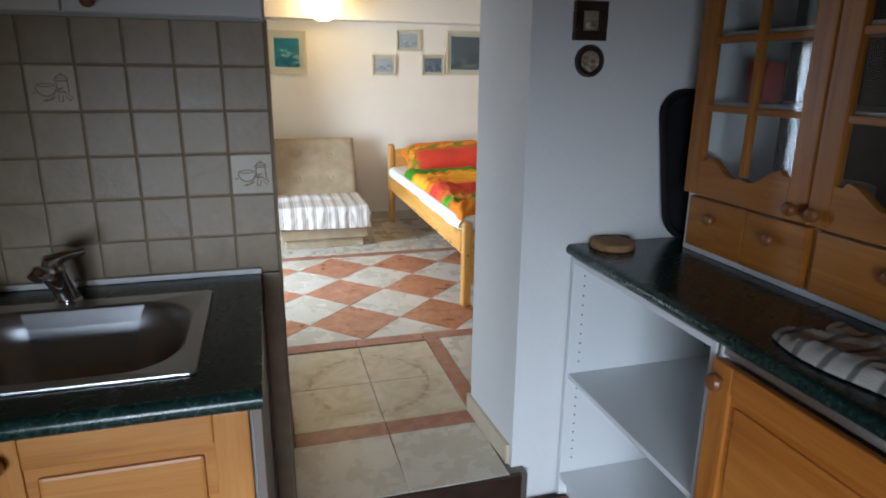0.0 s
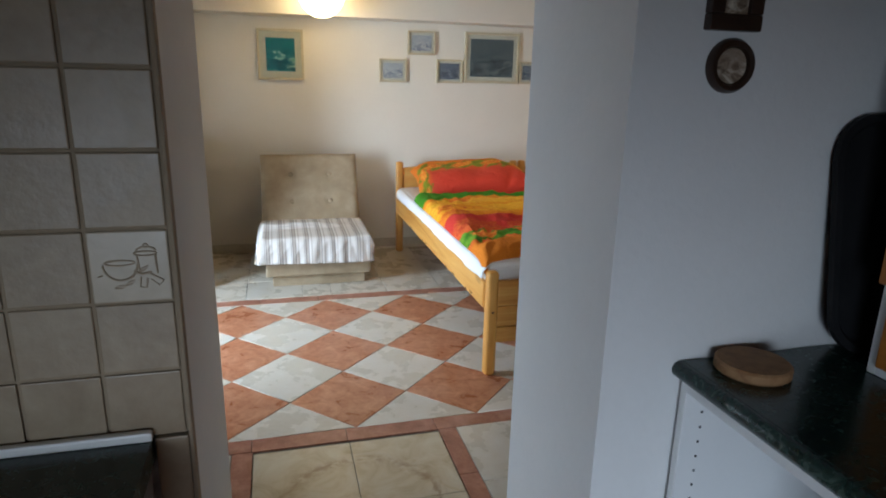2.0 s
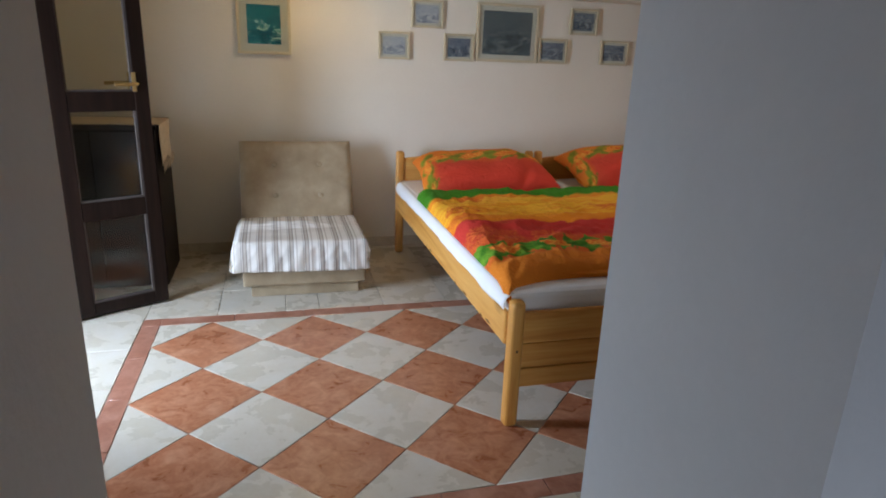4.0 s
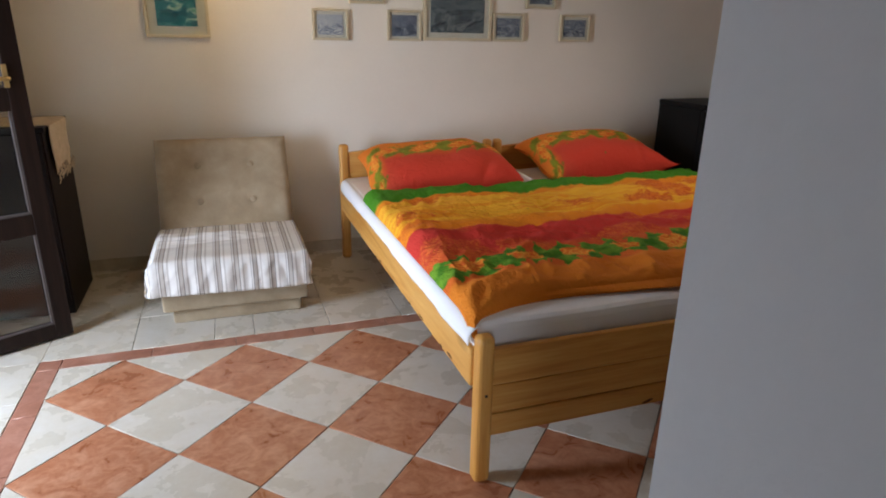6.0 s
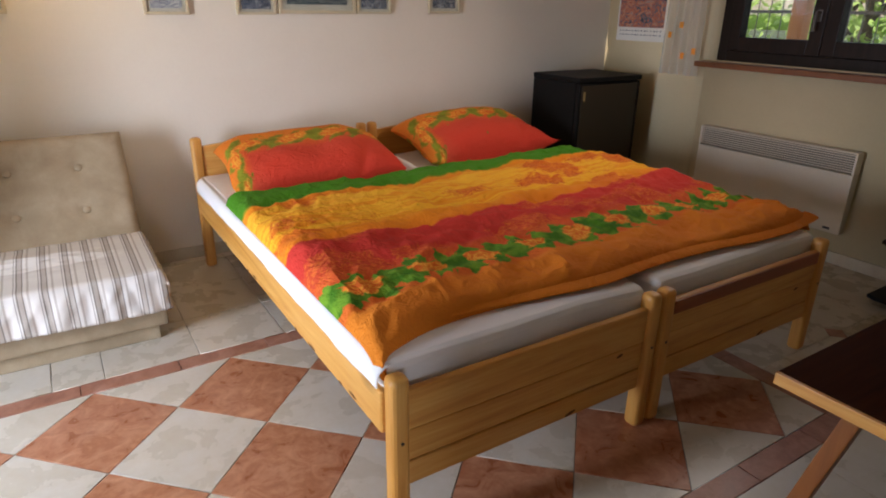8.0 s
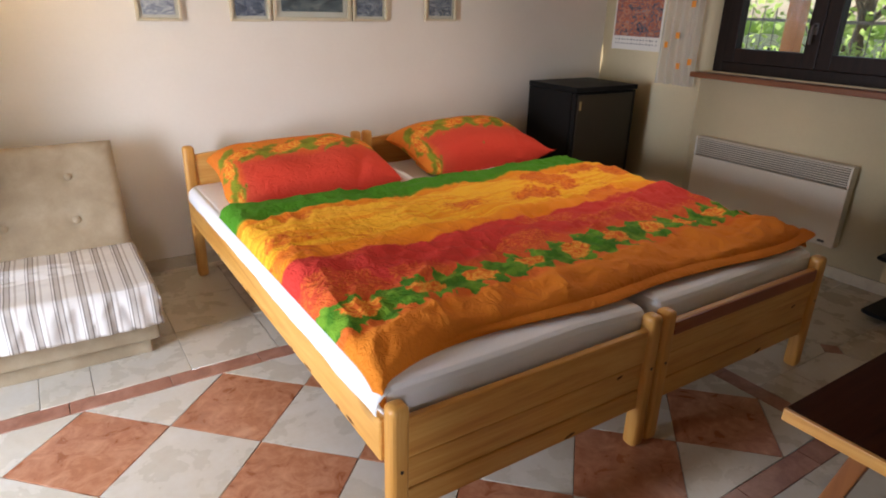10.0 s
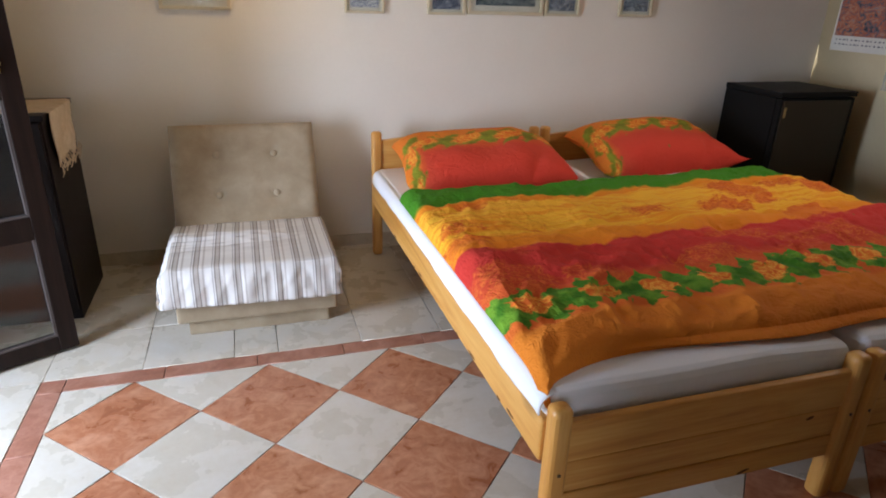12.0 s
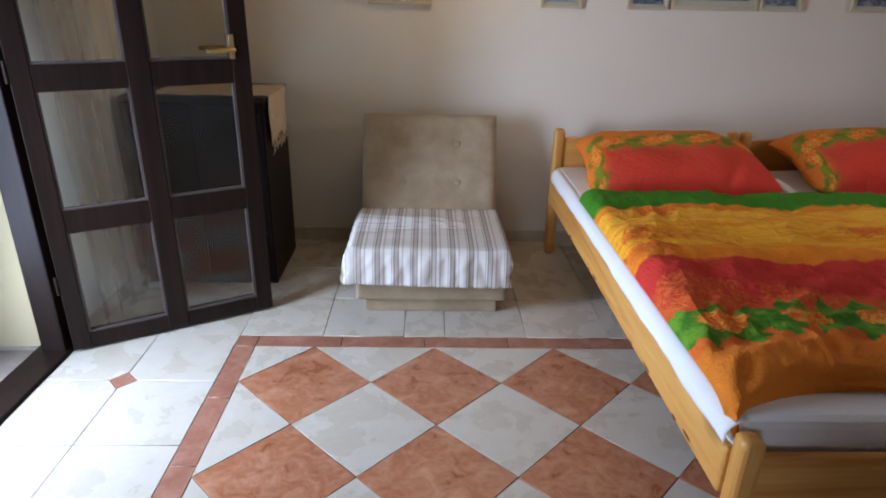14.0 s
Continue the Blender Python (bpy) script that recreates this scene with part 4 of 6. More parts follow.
def make_duvet():
    """One wide duvet, rumpled, over both mattresses."""
    d = thing("duvet", "orange, red and green printed duvet spread over both beds", "duvet", at=(1.0, 3.10, 0.499))
    W, L, nu, nv = 2.03, 1.43, 190, 140

    def outline(u, v):
        x = u * W + 0.012 * math.sin(v * 9) * (1 - abs(2 * u - 1)) - 0.02 * math.sin(v * 7 + 1) * (u > 0.9)
        y = v * L + (0.02 + 0.075 * u) * v + 0.03 * math.sin(u * 5.2 + 0.4) * (1 - v) + 0.018 * math.sin(u * 13) * (1 - v) + 0.055 * u * (1 - v)
        y += 0.02 * math.sin(u * 6 + 2) * v + 0.07 * (1 - math.exp(-u / 0.04)) * (1 - v) ** 2
        return x, y

    def height(u, v):
        e = min(u * W, (1 - u) * W, v * L, (1 - v) * L)
        puff = 0.074 * (1 - (1 - min(1.0, e / 0.065)) ** 2.4) ** 0.55
        p = Vector((u * W, v * L, 0))
        q = Vector((p.x * 1.8 + p.y * 0.8, p.y * 3.4, 0.3))
        z = puff * (0.9 + 0.22 * noise.noise(p * 2.3))
        z += 0.014 * noise.noise(q * 1.7) * min(1, e / 0.06)
        soft = min(1, e / 0.05)
        # long creases running down and across, sharp at the crest
        a = noise.noise(Vector((p.x * 2.6 + p.y * 1.4, p.y * 4.6 - p.x * 0.5, 4.0)) + 0.5 * noise.noise_vector(p * 2.0))
        b = noise.noise(Vector((p.x * 3.2 + p.y * 2.4, p.y * 9.5 - p.x * 3.4, 7.0)) + 0.6 * noise.noise_vector(p * 3.0))
        c = noise.noise(Vector((p.x * 13 - p.y * 4, p.y * 8 + p.x * 6, 9.0)) + 0.5 * noise.noise_vector(p * 5.0))
        z += soft * (0.032 * (0.22 - min(0.5, abs(a)) ** 0.85) + 0.030 * (0.2 - math.sqrt(b * b + 0.002) ** 0.8) + 0.020 * (0.2 - abs(c) ** 0.9))
        over = max(0.0, u * W - 1.88)
        tip = 0.04 * math.exp(-(u * W / 0.07) ** 2 - (v * L / 0.07) ** 2)
        return max(z, 0.004) - over * over * 2.2 - tip

    bm = bmesh.new()
    top = [[None] * (nu + 1) for _ in range(nv + 1)]
    low = [[None] * (nu + 1) for _ in range(nv + 1)]
    for j in range(nv + 1):
        for i in range(nu + 1):
            u, v = i / nu, j / nv
            x, y = outline(u, v)
            z = height(u, v)
            top[j][i] = bm.verts.new((x, y, z))
            if i in (0, nu) or j in (0, nv):
                low[j][i] = bm.verts.new((min(max(x, 0.02), W - 0.02), min(max(y, 0.012), L + 0.05), z - 0.006))
    for j in range(nv):
        for i in range(nu):
            bm.faces.new((top[j][i], top[j][i + 1], top[j + 1][i + 1], top[j + 1][i]))
    rim = [(0, i) for i in range(nu)] + [(j, nu) for j in range(nv)] + [(nv, i) for i in range(nu, 0, -1)] + [(j, 0) for j in range(nv, 0, -1)]
    for (ja, ia), (jb, ib) in zip(rim, rim[1:] + rim[:1]):
        bm.faces.new((top[ja][ia], top[jb][ib], low[jb][ib], low[ja][ia]))
    bm.faces.new([low[j][i] for j, i in rim][::-1])
    part("cover", bm, DUVET, d, "printed cotton cover in orange, red, yellow and green")

    def fold(u, v):
        s = 0.12 + u * 0.87
        x, y = outline(s, 0.0)
        out = 0.030 * min(1.0, u / 0.25) + 0.008 * noise.noise(Vector((s * 9, 0, 3.0)))
        a = math.pi * (v - 0.5)
        thick = 0.013 + 0.004 * noise.noise(Vector((s * 7, 0, 8.0)))
        return (x, y + 0.03 - (0.03 + out) * math.cos(a), 0.004 + thick * (1 + math.sin(a)))

    part("hem", grid(90, 8, fold), DUVET, d, "ochre hem folded out below the front roll")
    return d


make_duvet()


def make_pillow(label, x, y, z, w, h, tilt, turn, seed, pull):
    p = thing("pillow", label, "pillow", "pair of pillows")
    p.matrix_basis = pose(x, y, z, tilt, 0, turn)
    nu, nv = 64, 48
    bm = bmesh.new()
    sheets = []
    for side in (1, -1):
        rows = []
        for j in range(nv + 1):
            row = []
            for i in range(nu + 1):
                a, b = 2 * i / nu - 1, 2 * j / nv - 1
                fat = ((1 - abs(a) ** 3.2) * (1 - abs(b) ** 3.0)) ** 0.62
                px = a * w / 2 * (1 - 0.07 * (1 - b * b) * abs(a) ** 4)
                py = b * h / 2 * (1 - 0.09 * (1 - a * a) * b ** 4)
                round_off = 1 - 0.075 * (abs(a) * abs(b)) ** 7
                px, py = px * round_off, py * round_off
                ear = max(0.0, a) ** 6 * max(0.0, -b) ** 6
                px += ear * pull
                q = Vector((px * 6 + seed, py * 7, side))
                pz = side * 0.106 * fat * (1 + 0.22 * noise.noise(q * 0.5)) * (1 - 0.22 * b) + 0.014 * noise.noise(q * 1.2) * fat
                # a tuck running in from the lower edge, and creases towards the corners
                reach = max(0.0, 1 - (b + 1) / 0.9)
                pz -= side * 0.042 * reach * fat ** 0.5 * math.exp(-((a - 0.42 - 0.25 * (b + 1)) / 0.07) ** 2)
                corner = abs(a * b)
                pz += side * 0.010 * corner * fat * math.sin(14 * (abs(a) - abs(b)) + seed)
                pz += 0.020 * ear - 0.055 * a ** 4 * max(0.0, b) ** 2
                row.append((px + w / 2, py + h / 2, pz))
            rows.append(row)
        sheets.append(rows)
    made = {}

    def vert(s, j, i):
        edge = i in (0, nu) or j in (0, nv)
        key = (0 if edge else s, j, i)
        if key not in made:
            made[key] = bm.verts.new(sheets[s][j][i])
        return made[key]

    for s in (0, 1):
        for j in range(nv):
            for i in range(nu):
                bm.faces.new((vert(s, j, i), vert(s, j, i + 1), vert(s, j + 1, i + 1), vert(s, j + 1, i)))
    part("pillow_case", bm, PILLOW_PRINT, p, "red and orange printed cotton case")
    return p


make_pillow("red and orange printed pillow leaning on the headboard", 1.045, 4.630, 0.525, 0.86, 0.53, 15, -3, 3.0, 0.015)
make_pillow("red and orange printed pillow beside the fridge", 2.075, 4.655, 0.534, 0.89, 0.50, 17, 4, 11.0, 0.09)


# ---- low lounge chair with a striped throw ----
def make_chair():
    c = thing("lounge_chair", "low beige upholstered lounge chair with a buttoned back", "chair", at=(0.375, 4.5, 0))
    part("plinth", box(-0.275, 0.295, 0.0, 0.46, 0, 0.066, 0.006), UPHOLSTERY, c, "recessed beige plinth")
    part("base", box(-0.315, 0.33, -0.03, 0.50, 0.067, 0.155, 0.016, 3), UPHOLSTERY, c)
    part("seat", box(-0.32, 0.335, -0.035, 0.47, 0.156, 0.30, 0.03, 3), UPHOLSTERY, c)
    nu, nv, w, h = 40, 40, 0.655, 0.50
    spots = [(x, z) for x in (0.2, 0.463) for z in (0.165, 0.355)]

    def face(u, v):
        x, z = u * w, v * h
        e = min(x, w - x, z, h - z)
        d = 0.022 * (1 - math.exp(-e / 0.014))
        for sx, sz in spots:
            r2 = (x - sx) ** 2 + (z - sz) ** 2
            d -= 0.016 * math.exp(-r2 / 0.0008) + 0.009 * math.exp(-r2 / 0.010)
        d += 0.002 * noise.noise(Vector((x * 9, z * 9, 0)))
        return (x, -d, z)

    bm = grid(nu, nv, face)
    edge = [e for e in bm.edges if e.is_boundary]
    out = bmesh.ops.extrude_edge_only(bm, edges=edge)["geom"]
    for v in out:
        if isinstance(v, bmesh.types.BMVert):
            v.co.y = 0.12
    bmesh.ops.contextual_create(bm, geom=[e for e in out if isinstance(e, bmesh.types.BMEdge) and e.is_boundary])
    back = part("backrest", bm, UPHOLSTERY, c, "beige ribbed backrest with four buttons")
    back.matrix_basis = pose(-0.33, 0.455, 0.285, -24.5, 0, 0)
    for sx, sz in spots:
        b = part("button", lathe([(0.004, -0.004), (0.016, 0.0), (0.015, 0.006), (0.007, 0.010)], (0, 0, 0), "y", 16), UPHOLSTERY, back, "covered button")
        b.matrix_basis = pose(sx, -0.003, sz) @ Matrix.Diagonal((1, -1, 1, 1))
    return c


make_chair()


def make_throw():
    """A cloth draped over the chair's seat, fallen down in front and at both sides."""
    t = thing("throw", "striped white, grey and brown cotton throw over the chair seat", "throw", at=(0.375, 4.5, 0.0))
    nu, nv = 90, 60
    half, top, front, back = 0.326, 0.313, -0.044, 0.455

    def fn(u, v):
        s = (u - 0.5) * 2 * (half + (0.13 if u < 0.5 else 0.10))
        q = v * (back - front + 0.158)
        side = max(0.0, abs(s) - half)
        x = math.copysign(min(abs(s), half) + (0.016 if s < 0 else 0.008) * (1 - math.exp(-side / 0.02)) + side * (0.08 if s < 0 else 0.02), s)
        low_side = side * 0.97
        f = max(0.0, q - (back - front))
        y = back - min(q, back - front) - 0.02 * (1 - math.exp(-f / 0.02)) - f * 0.06
        wave = noise.noise(Vector((s * 5, q * 3, 1.0)))
        z = top - max(low_side, f * 0.97 if low_side < f else low_side)
        if side and f:
            z = top - 0.97 * max(side, f)
            y += 0.25 * min(side, f)
        k = min(1.0, (side + f) / 0.05)
        ripple = math.sin(s * 52 + 2 * wave) * 0.006 * k + 0.007 * wave
        x += (math.copysign(0.012 * math.sin(q * 40 + 3 * wave), s) * k) if side else 0.0
        y -= abs(ripple) * (1 if f else 0)
        bow = q + 0.25 * s * s + 0.12 * s
        gather = max(0.0, 1 - abs(q - 0.22) / 0.2) * max(0.0, 1 - max(0.0, s) / 0.3)
        crease = 0.022 * gather * (1 - abs(noise.noise(Vector((s * 2.0, bow * 26, 5.0))) * 2)) + 0.005 * noise.noise(Vector((s * 7 + q * 4, q * 9, 2.0)))
        z += max(crease, -0.002) * (1 - k) + 0.004
        # folds fanning out over the front, and the flared corner by the cabinet
        fan = (0.2 - abs(noise.noise(Vector((s * 11 + q * 9, q * 3, 6.0))))) * k
        y -= 0.030 * max(0.0, fan) * (1 if f else 0)
        if s < -half * 0.7 and f:
            x -= 0.06 * f * min(1.0, (-s - half * 0.7) / 0.2)
        z -= 0.012 * math.sin(s * 3.1 + 0.5) * k * 0.6
        return (x, y, max(z, 0.135))

    ob = part("cloth", grid(nu, nv, fn), STRIPES, t, "striped woven cotton")
    m = ob.modifiers.new("thickness", "SOLIDIFY")
    m.thickness, m.offset = 0.004, 1.0
    rng = random.Random(12)
    for u in (0.0, 1.0):
        bm = bmesh.new()
        for k in range(44):
            p = Vector(fn(u, (k + 0.5) / 44))
            tip = p + Vector((rng.uniform(0.0, 0.010) * (-1 if u == 0 else 1), rng.uniform(-0.008, 0.008), -rng.uniform(0.012, 0.024)))
            ring = [bm.verts.new(p + Vector((dx, dy, 0.003))) for dx, dy in ((-0.002, -0.003), (0.002, -0.003), (0.002, 0.003), (-0.002, 0.003))]
            end = bm.verts.new(tip)
            for a, b in zip(ring, ring[1:] + ring[:1]):
                bm.faces.new((a, b, end))
        part("fringe", bm, CROCHET, t, "short cream cotton fringe")
    return t


make_throw()


# ---- dark cabinet with a crocheted runner ----
def make_sideboard():
    c = thing("sideboard", "dark wenge sideboard behind the open garden door", "cabinet", at=(-0.345, 4.765, 0))
    part("body", box(-0.6, 0.0, 0.0, 0.44, 0.0, 0.845, 0.003), CABINET_DARK, c)
    part("top", box(-0.6, 0.008, -0.008, 0.44, 0.846, 0.868, 0.003), CABINET_DARK, c)
    for x0, x1 in ((-0.595, -0.303), (-0.299, -0.008)):
        d = part("door", box(x0, x1, -0.018, -0.001, 0.05, 0.84, 0.003), CABINET_DARK, c)
        part("knob", lathe([(0.006, 0), (0.011, -0.012), (0.008, -0.02)], ((x1 - 0.03) if x0 < -0.4 else (x0 + 0.03), -0.018, 0.5), "y", 14), CABINET_DARK, d)
    return c


make_sideboard()


def make_runner():
    r = thing("table_runner", "cream crocheted runner hanging over the sideboard's end", "runner", at=(-0.345, 4.765, 0.8685))
    bm = bmesh.new()

    def fn(u, v):
        s = u * 0.72
        y = 0.05 + v * 0.33
        over = max(0.0, s - 0.50)
        edge = 0.03 * abs(math.sin(v * 14)) * (over > 0.17)
        return (-0.488 + min(s, 0.50) + 0.006 * (over > 0) + 0.012 * math.sin(v * 11) * over * 3, y + 0.01 * math.sin(s * 30), 0.003 - over + edge)

    body = part("crochet", grid(60, 24, fn), CROCHET, r)
    m = body.modifiers.new("thickness", "SOLIDIFY")
    m.thickness = 0.004
    for k in range(26):
        y = 0.052 + k * 0.0130
        z = -0.212 + 0.03 * abs(math.sin(k / 25 * 14))
        add_tube(bm, [(0.018 + random.uniform(-0.004, 0.006), y, z), (0.022 + random.uniform(0, 0.01), y + random.uniform(-0.004, 0.004), z - 0.022), (0.02, y + random.uniform(-0.006, 0.006), z - 0.045)], 0.0022, 5)
    part("fringe", bm, CROCHET, r, "cream cotton fringe")
    return r


make_runner()


# ---- small fridge ----
def make_fridge():
    f = thing("fridge", "small black fridge with a brown door in the corner", "fridge", at=(3.2, 4.80, 0))
    part("body", box(0, 0.535, 0.04, 0.44, 0.02, 0.865, 0.006), FRIDGE_BODY, f)
    part("top", box(-0.004, 0.539, 0.0, 0.44, 0.866, 0.897, 0.006), FRIDGE_BODY, f)
    d = part("door", box(0.002, 0.533, 0.006, 0.038, 0.05, 0.862, 0.008), FRIDGE_BODY, f, "black door edge round a brown panel")
    part("door_panel", box(0.018, 0.50, -0.001, 0.0055, 0.07, 0.85, 0.002), FRIDGE_DOOR, d, "matt brown door panel")
    part("badge", box(0.03, 0.044, -0.0045, -0.0012, 0.76, 0.815, 0.001), BRASS, d, "small brass-coloured badge")
    for x in (0.05, 0.485):
        for y in (0.09, 0.39):
            part("foot", lathe([(0.018, 0), (0.014, 0.02)], (x, y, 0), n=12), BLACK, f)
    return f


make_fridge()


# ---- convector heater ----
def make_heater():
    h = thing("convector_heater", "cream electric convector heater on the wall below the window", "heater", at=(EAST - 0.085, 3.475, 0.185))
    L, T = 0.925, 0.44
    part("body", box(0.0, 0.06, 0, L, 0, T - 0.115, 0.008, 3), HEATER_ENAMEL, h)
    part("back_plate", box(0.03, 0.06, 0.002, L - 0.002, T - 0.112, T - 0.002, 0.003), GRILLE_DARK, h, "dark grille back")
    part("cap", boxes((0.0, 0.06, 0, L, T - 0.008, T), (0.0, 0.06, 0.0, 0.012, T - 0.114, T - 0.008), (0.0, 0.06, L - 0.012, L, T - 0.114, T - 0.008), bevel=0.002), HEATER_ENAMEL, h)
    for k in range(8):
        z = T - 0.104 + k * 0.0122
        part("slat", box(0.002, 0.026, 0.012, L - 0.012, z, z + 0.0055, 0.001), HEATER_ENAMEL, h)
    part("switch", box(-0.004, 0.0, 0.05, 0.085, 0.02, 0.032, 0.001), GRILLE_DARK, h, "small grey switch")
    for y in (0.2, 0.7):
        part("bracket", box(0.061, 0.084, y, y + 0.03, 0.05, T - 0.05), GRILLE_DARK, h)
    return h


make_heater()


# ---- pictures ----
def make_picture(x0, x1, z0, z1, art, label, rim=0.016, mount=0.02, tilt=0.0):
    p = thing("picture", label, "picture", "prints above the bed")
    p.matrix_basis = pose((x0 + x1) / 2, NORTH - 0.022, (z0 + z1) / 2, 0, tilt, 0)
    w, h = (x1 - x0) / 2, (z1 - z0) / 2
    part("frame", boxes((-w, w, 0, 0.021, h - rim, h), (-w, w, 0, 0.021, -h, -h + rim), (-w, -w + rim, 0, 0.021, -h + rim, h - rim), (w - rim, w, 0, 0.021, -h + rim, h - rim), bevel=0.003), FRAME_CREAM, p, "cream lacquered frame")
    part("mount", box(-w + rim, w - rim, 0.012, 0.020, -h + rim, h - rim), MOUNT, p, "ivory card mount")
    part("print", box(-w + rim + mount, w - rim - mount, 0.009, 0.0115, -h + rim + mount, h - rim - mount), art, p)
    pane = part("pane", box(-w + rim, w - rim, 0.005, 0.007, -h + rim, h - rim), GLASS, p)
    pane.visible_shadow = False
    return p


make_picture(0.062, 0.372, 1.238, 1.575, PRINT_TEAL, "teal harbour print in a cream frame on the wall", 0.016, 0.042)
make_picture(0.905, 1.105, 1.238, 1.402, PRINT_PALE, "small pale town print in a cream frame", 0.013, 0.016)
make_picture(1.112, 1.318, 1.435, 1.600, PRINT_PALE, "small pale landscape print in a cream frame hung high", 0.013, 0.016)
make_picture(1.330, 1.532, 1.240, 1.408, PRINT_BLUE, "small grey-blue print in a cream frame", 0.013, 0.014)
make_picture(1.545, 1.975, 1.245, 1.608, PRINT_GREY, "large grey-green water print in a cream frame", 0.018, 0.028)
make_picture(1.985, 2.195, 1.246, 1.408, PRINT_BLUE, "small grey-blue gateway print in a cream frame", 0.013, 0.014)
make_picture(2.200, 2.405, 1.440, 1.606, PRINT_BLUE, "small grey-blue print in a cream frame hung high", 0.013, 0.014)
make_picture(2.445, 2.660, 1.252, 1.412, PRINT_BLUE, "small dark print in a cream frame hung apart", 0.013, 0.016)

# ---- ceiling lamp ----
globe = thing("pendant_lamp", "round opal glass ceiling lamp, switched on", "lamp", at=(0.475, 4.92, 1.765))
part("shade", lathe([(0.002, -0.145), (0.045, -0.138), (0.085, -0.117), (0.118, -0.084), (0.139, -0.042), (0.145, 0.0), (0.139, 0.042), (0.118, 0.084), (0.085, 0.117), (0.05, 0.136)], (0, 0, 0), n=32), GLOBE, globe, "warm glowing opal glass globe")
part("stem", lathe([(0.05, 0.13), (0.05, 0.16), (0.012, 0.17), (0.012, CEIL - 1.80), (0.05, CEIL - 1.79), (0.05, CEIL - 1.766)], (0, 0, 0), n=20), BRASS, globe)

# ---- calendar and curtains ----
cal = thing("calendar", "wall calendar with an orange and blue print", "calendar", at=(EAST - 0.006, 4.838, 1.088))
part("sheet", box(0.0, 0.004, 0.0, 0.415, 0, 0.62, 0.001), PAPER, cal, "white paper sheet")
part("print", box(-0.002, -0.0002, 0.014, 0.401, 0.088, 0.58), PRINT_CAL, cal)
for row, (z, count) in enumerate(((0.062, 14), (0.036, 14))):
    for k in range(count):
        y = 0.385 - k * 0.0265
        part("date_mark", box(-0.0012, -0.0002, y - 0.007 - 0.004 * (k % 3), y, z, z + 0.007), INK, cal)


def make_curtain(ya, yb, z0, seed, label, x=EAST - 0.075, cloth=SHEER):
    c = thing("curtain", label, "curtain", "sheer curtains", (x, ya, z0))
    L, top = yb - ya, 2.12 - z0

    def fn(u, v):
        x = 0.018 * math.sin(u * 26 + seed + 0.6 * math.sin(v * 3)) + 0.008 * math.sin(u * 57 + seed)
        return (x, u * L * (0.86 + 0.14 * (1 - v)) + 0.012 * math.sin(v * 4 + seed), v * top)

    part("cloth", grid(80, 30, fn), cloth, c, "sheer white curtain cloth")
    squares = () if cloth is SHEER_FINE else ((0.08, 0.13), (0.42, 0.28), (0.36, 0.10), (0.8, 0.22), (0.15, 0.46), (0.6, 0.55), (0.3, 0.75))
    for u, z in squares:
        x, y, zz = fn(u, z / top)
        part("printed_square", box(x - 0.0225, x - 0.0205, y - 0.014, y + 0.014, zz, zz + 0.036), ORANGE_PATCH, c, "small orange printed square")
    return c


make_curtain(4.50, 4.79, 0.905, 0.4, "sheer white curtain with orange squares beside the window")
make_curtain(3.02, 3.33, 0.905, 2.4, "sheer white curtain with orange squares at the window's far side")
make_curtain(4.24, 4.72, 0.03, 1.3, "plain sheer white curtain behind the open garden door", WEST + 0.085, SHEER_FINE)
door_rod = thing("curtain_rod", "dark wooden curtain rod above the garden door", "curtain rod", at=(WEST + 0.085, 3.2, 2.13))
part("pole", tube([(0, 0, 0), (0, 1.55, 0)], 0.011), DARK_TIMBER, door_rod)
for y in (0.05, 1.45):
    part("bracket", box(-0.084, 0.0, y, y + 0.015, -0.008, 0.008), DARK_TIMBER, door_rod)
rod = thing("curtain_rod", "dark wooden curtain rod above the window", "curtain rod", at=(EAST - 0.075, 2.95, 2.13))
part("pole", tube([(0, 0, 0), (0, 1.9, 0)], 0.011), DARK_TIMBER, rod)
for y in (0.1, 1.8):
    part("bracket", box(0.0, 0.074, y, y + 0.015, -0.008, 0.008), DARK_TIMBER, rod)

# ---- table and black rack ----
table = thing("table", "low table with a brown top and splayed wooden legs", "table", at=(1.53, 1.80, 0))
part("tabletop", box(0.004, 1.15, 0.004, 0.70, 0.63, 0.652, 0.002), TABLE_TOP, table, "dark brown veneered top")
part("edge_band", box(-0.006, 0.0035, 0.004, 0.70, 0.627, 0.652, 0.002), PINE_Y, table, "light pine edging")
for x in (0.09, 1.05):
    part("leg", beam((x, 0.575, 0.628), (x - 0.01, 0.72, 0.0), 0.045, 0.032), SHADED_LEG, table)
    part("leg", beam((x, 0.13, 0.628), (x - 0.01, -0.02, 0.0), 0.045, 0.032), SHADED_LEG, table)
    part("crossbar", beam((x, 0.02, 0.20), (x, 0.68, 0.20), 0.028, 0.04), TABLE_TOP, table)
part("stretcher", beam((0.10, 0.35, 0.215), (1.04, 0.35, 0.215), 0.03, 0.045), TABLE_TOP, table)

rack = thing("shelf_rack", "black three-tier shelf rack beside the heater", "rack", at=(3.56, 2.62, 0))
for z in (0.03, 0.30, 0.60):
    part("shelf", prism([(0.0, 0.0), (0.36, 0.0), (0.36, 0.54), (0.02, 0.54), (0.0, 0.50)], z, z + 0.018, 0.003), BLACK, rack)
for y in (0.06, 0.46):
    part("post", tube([(0.33, y, 0), (0.33, y, 0.66)], 0.012), BLACK, rack)


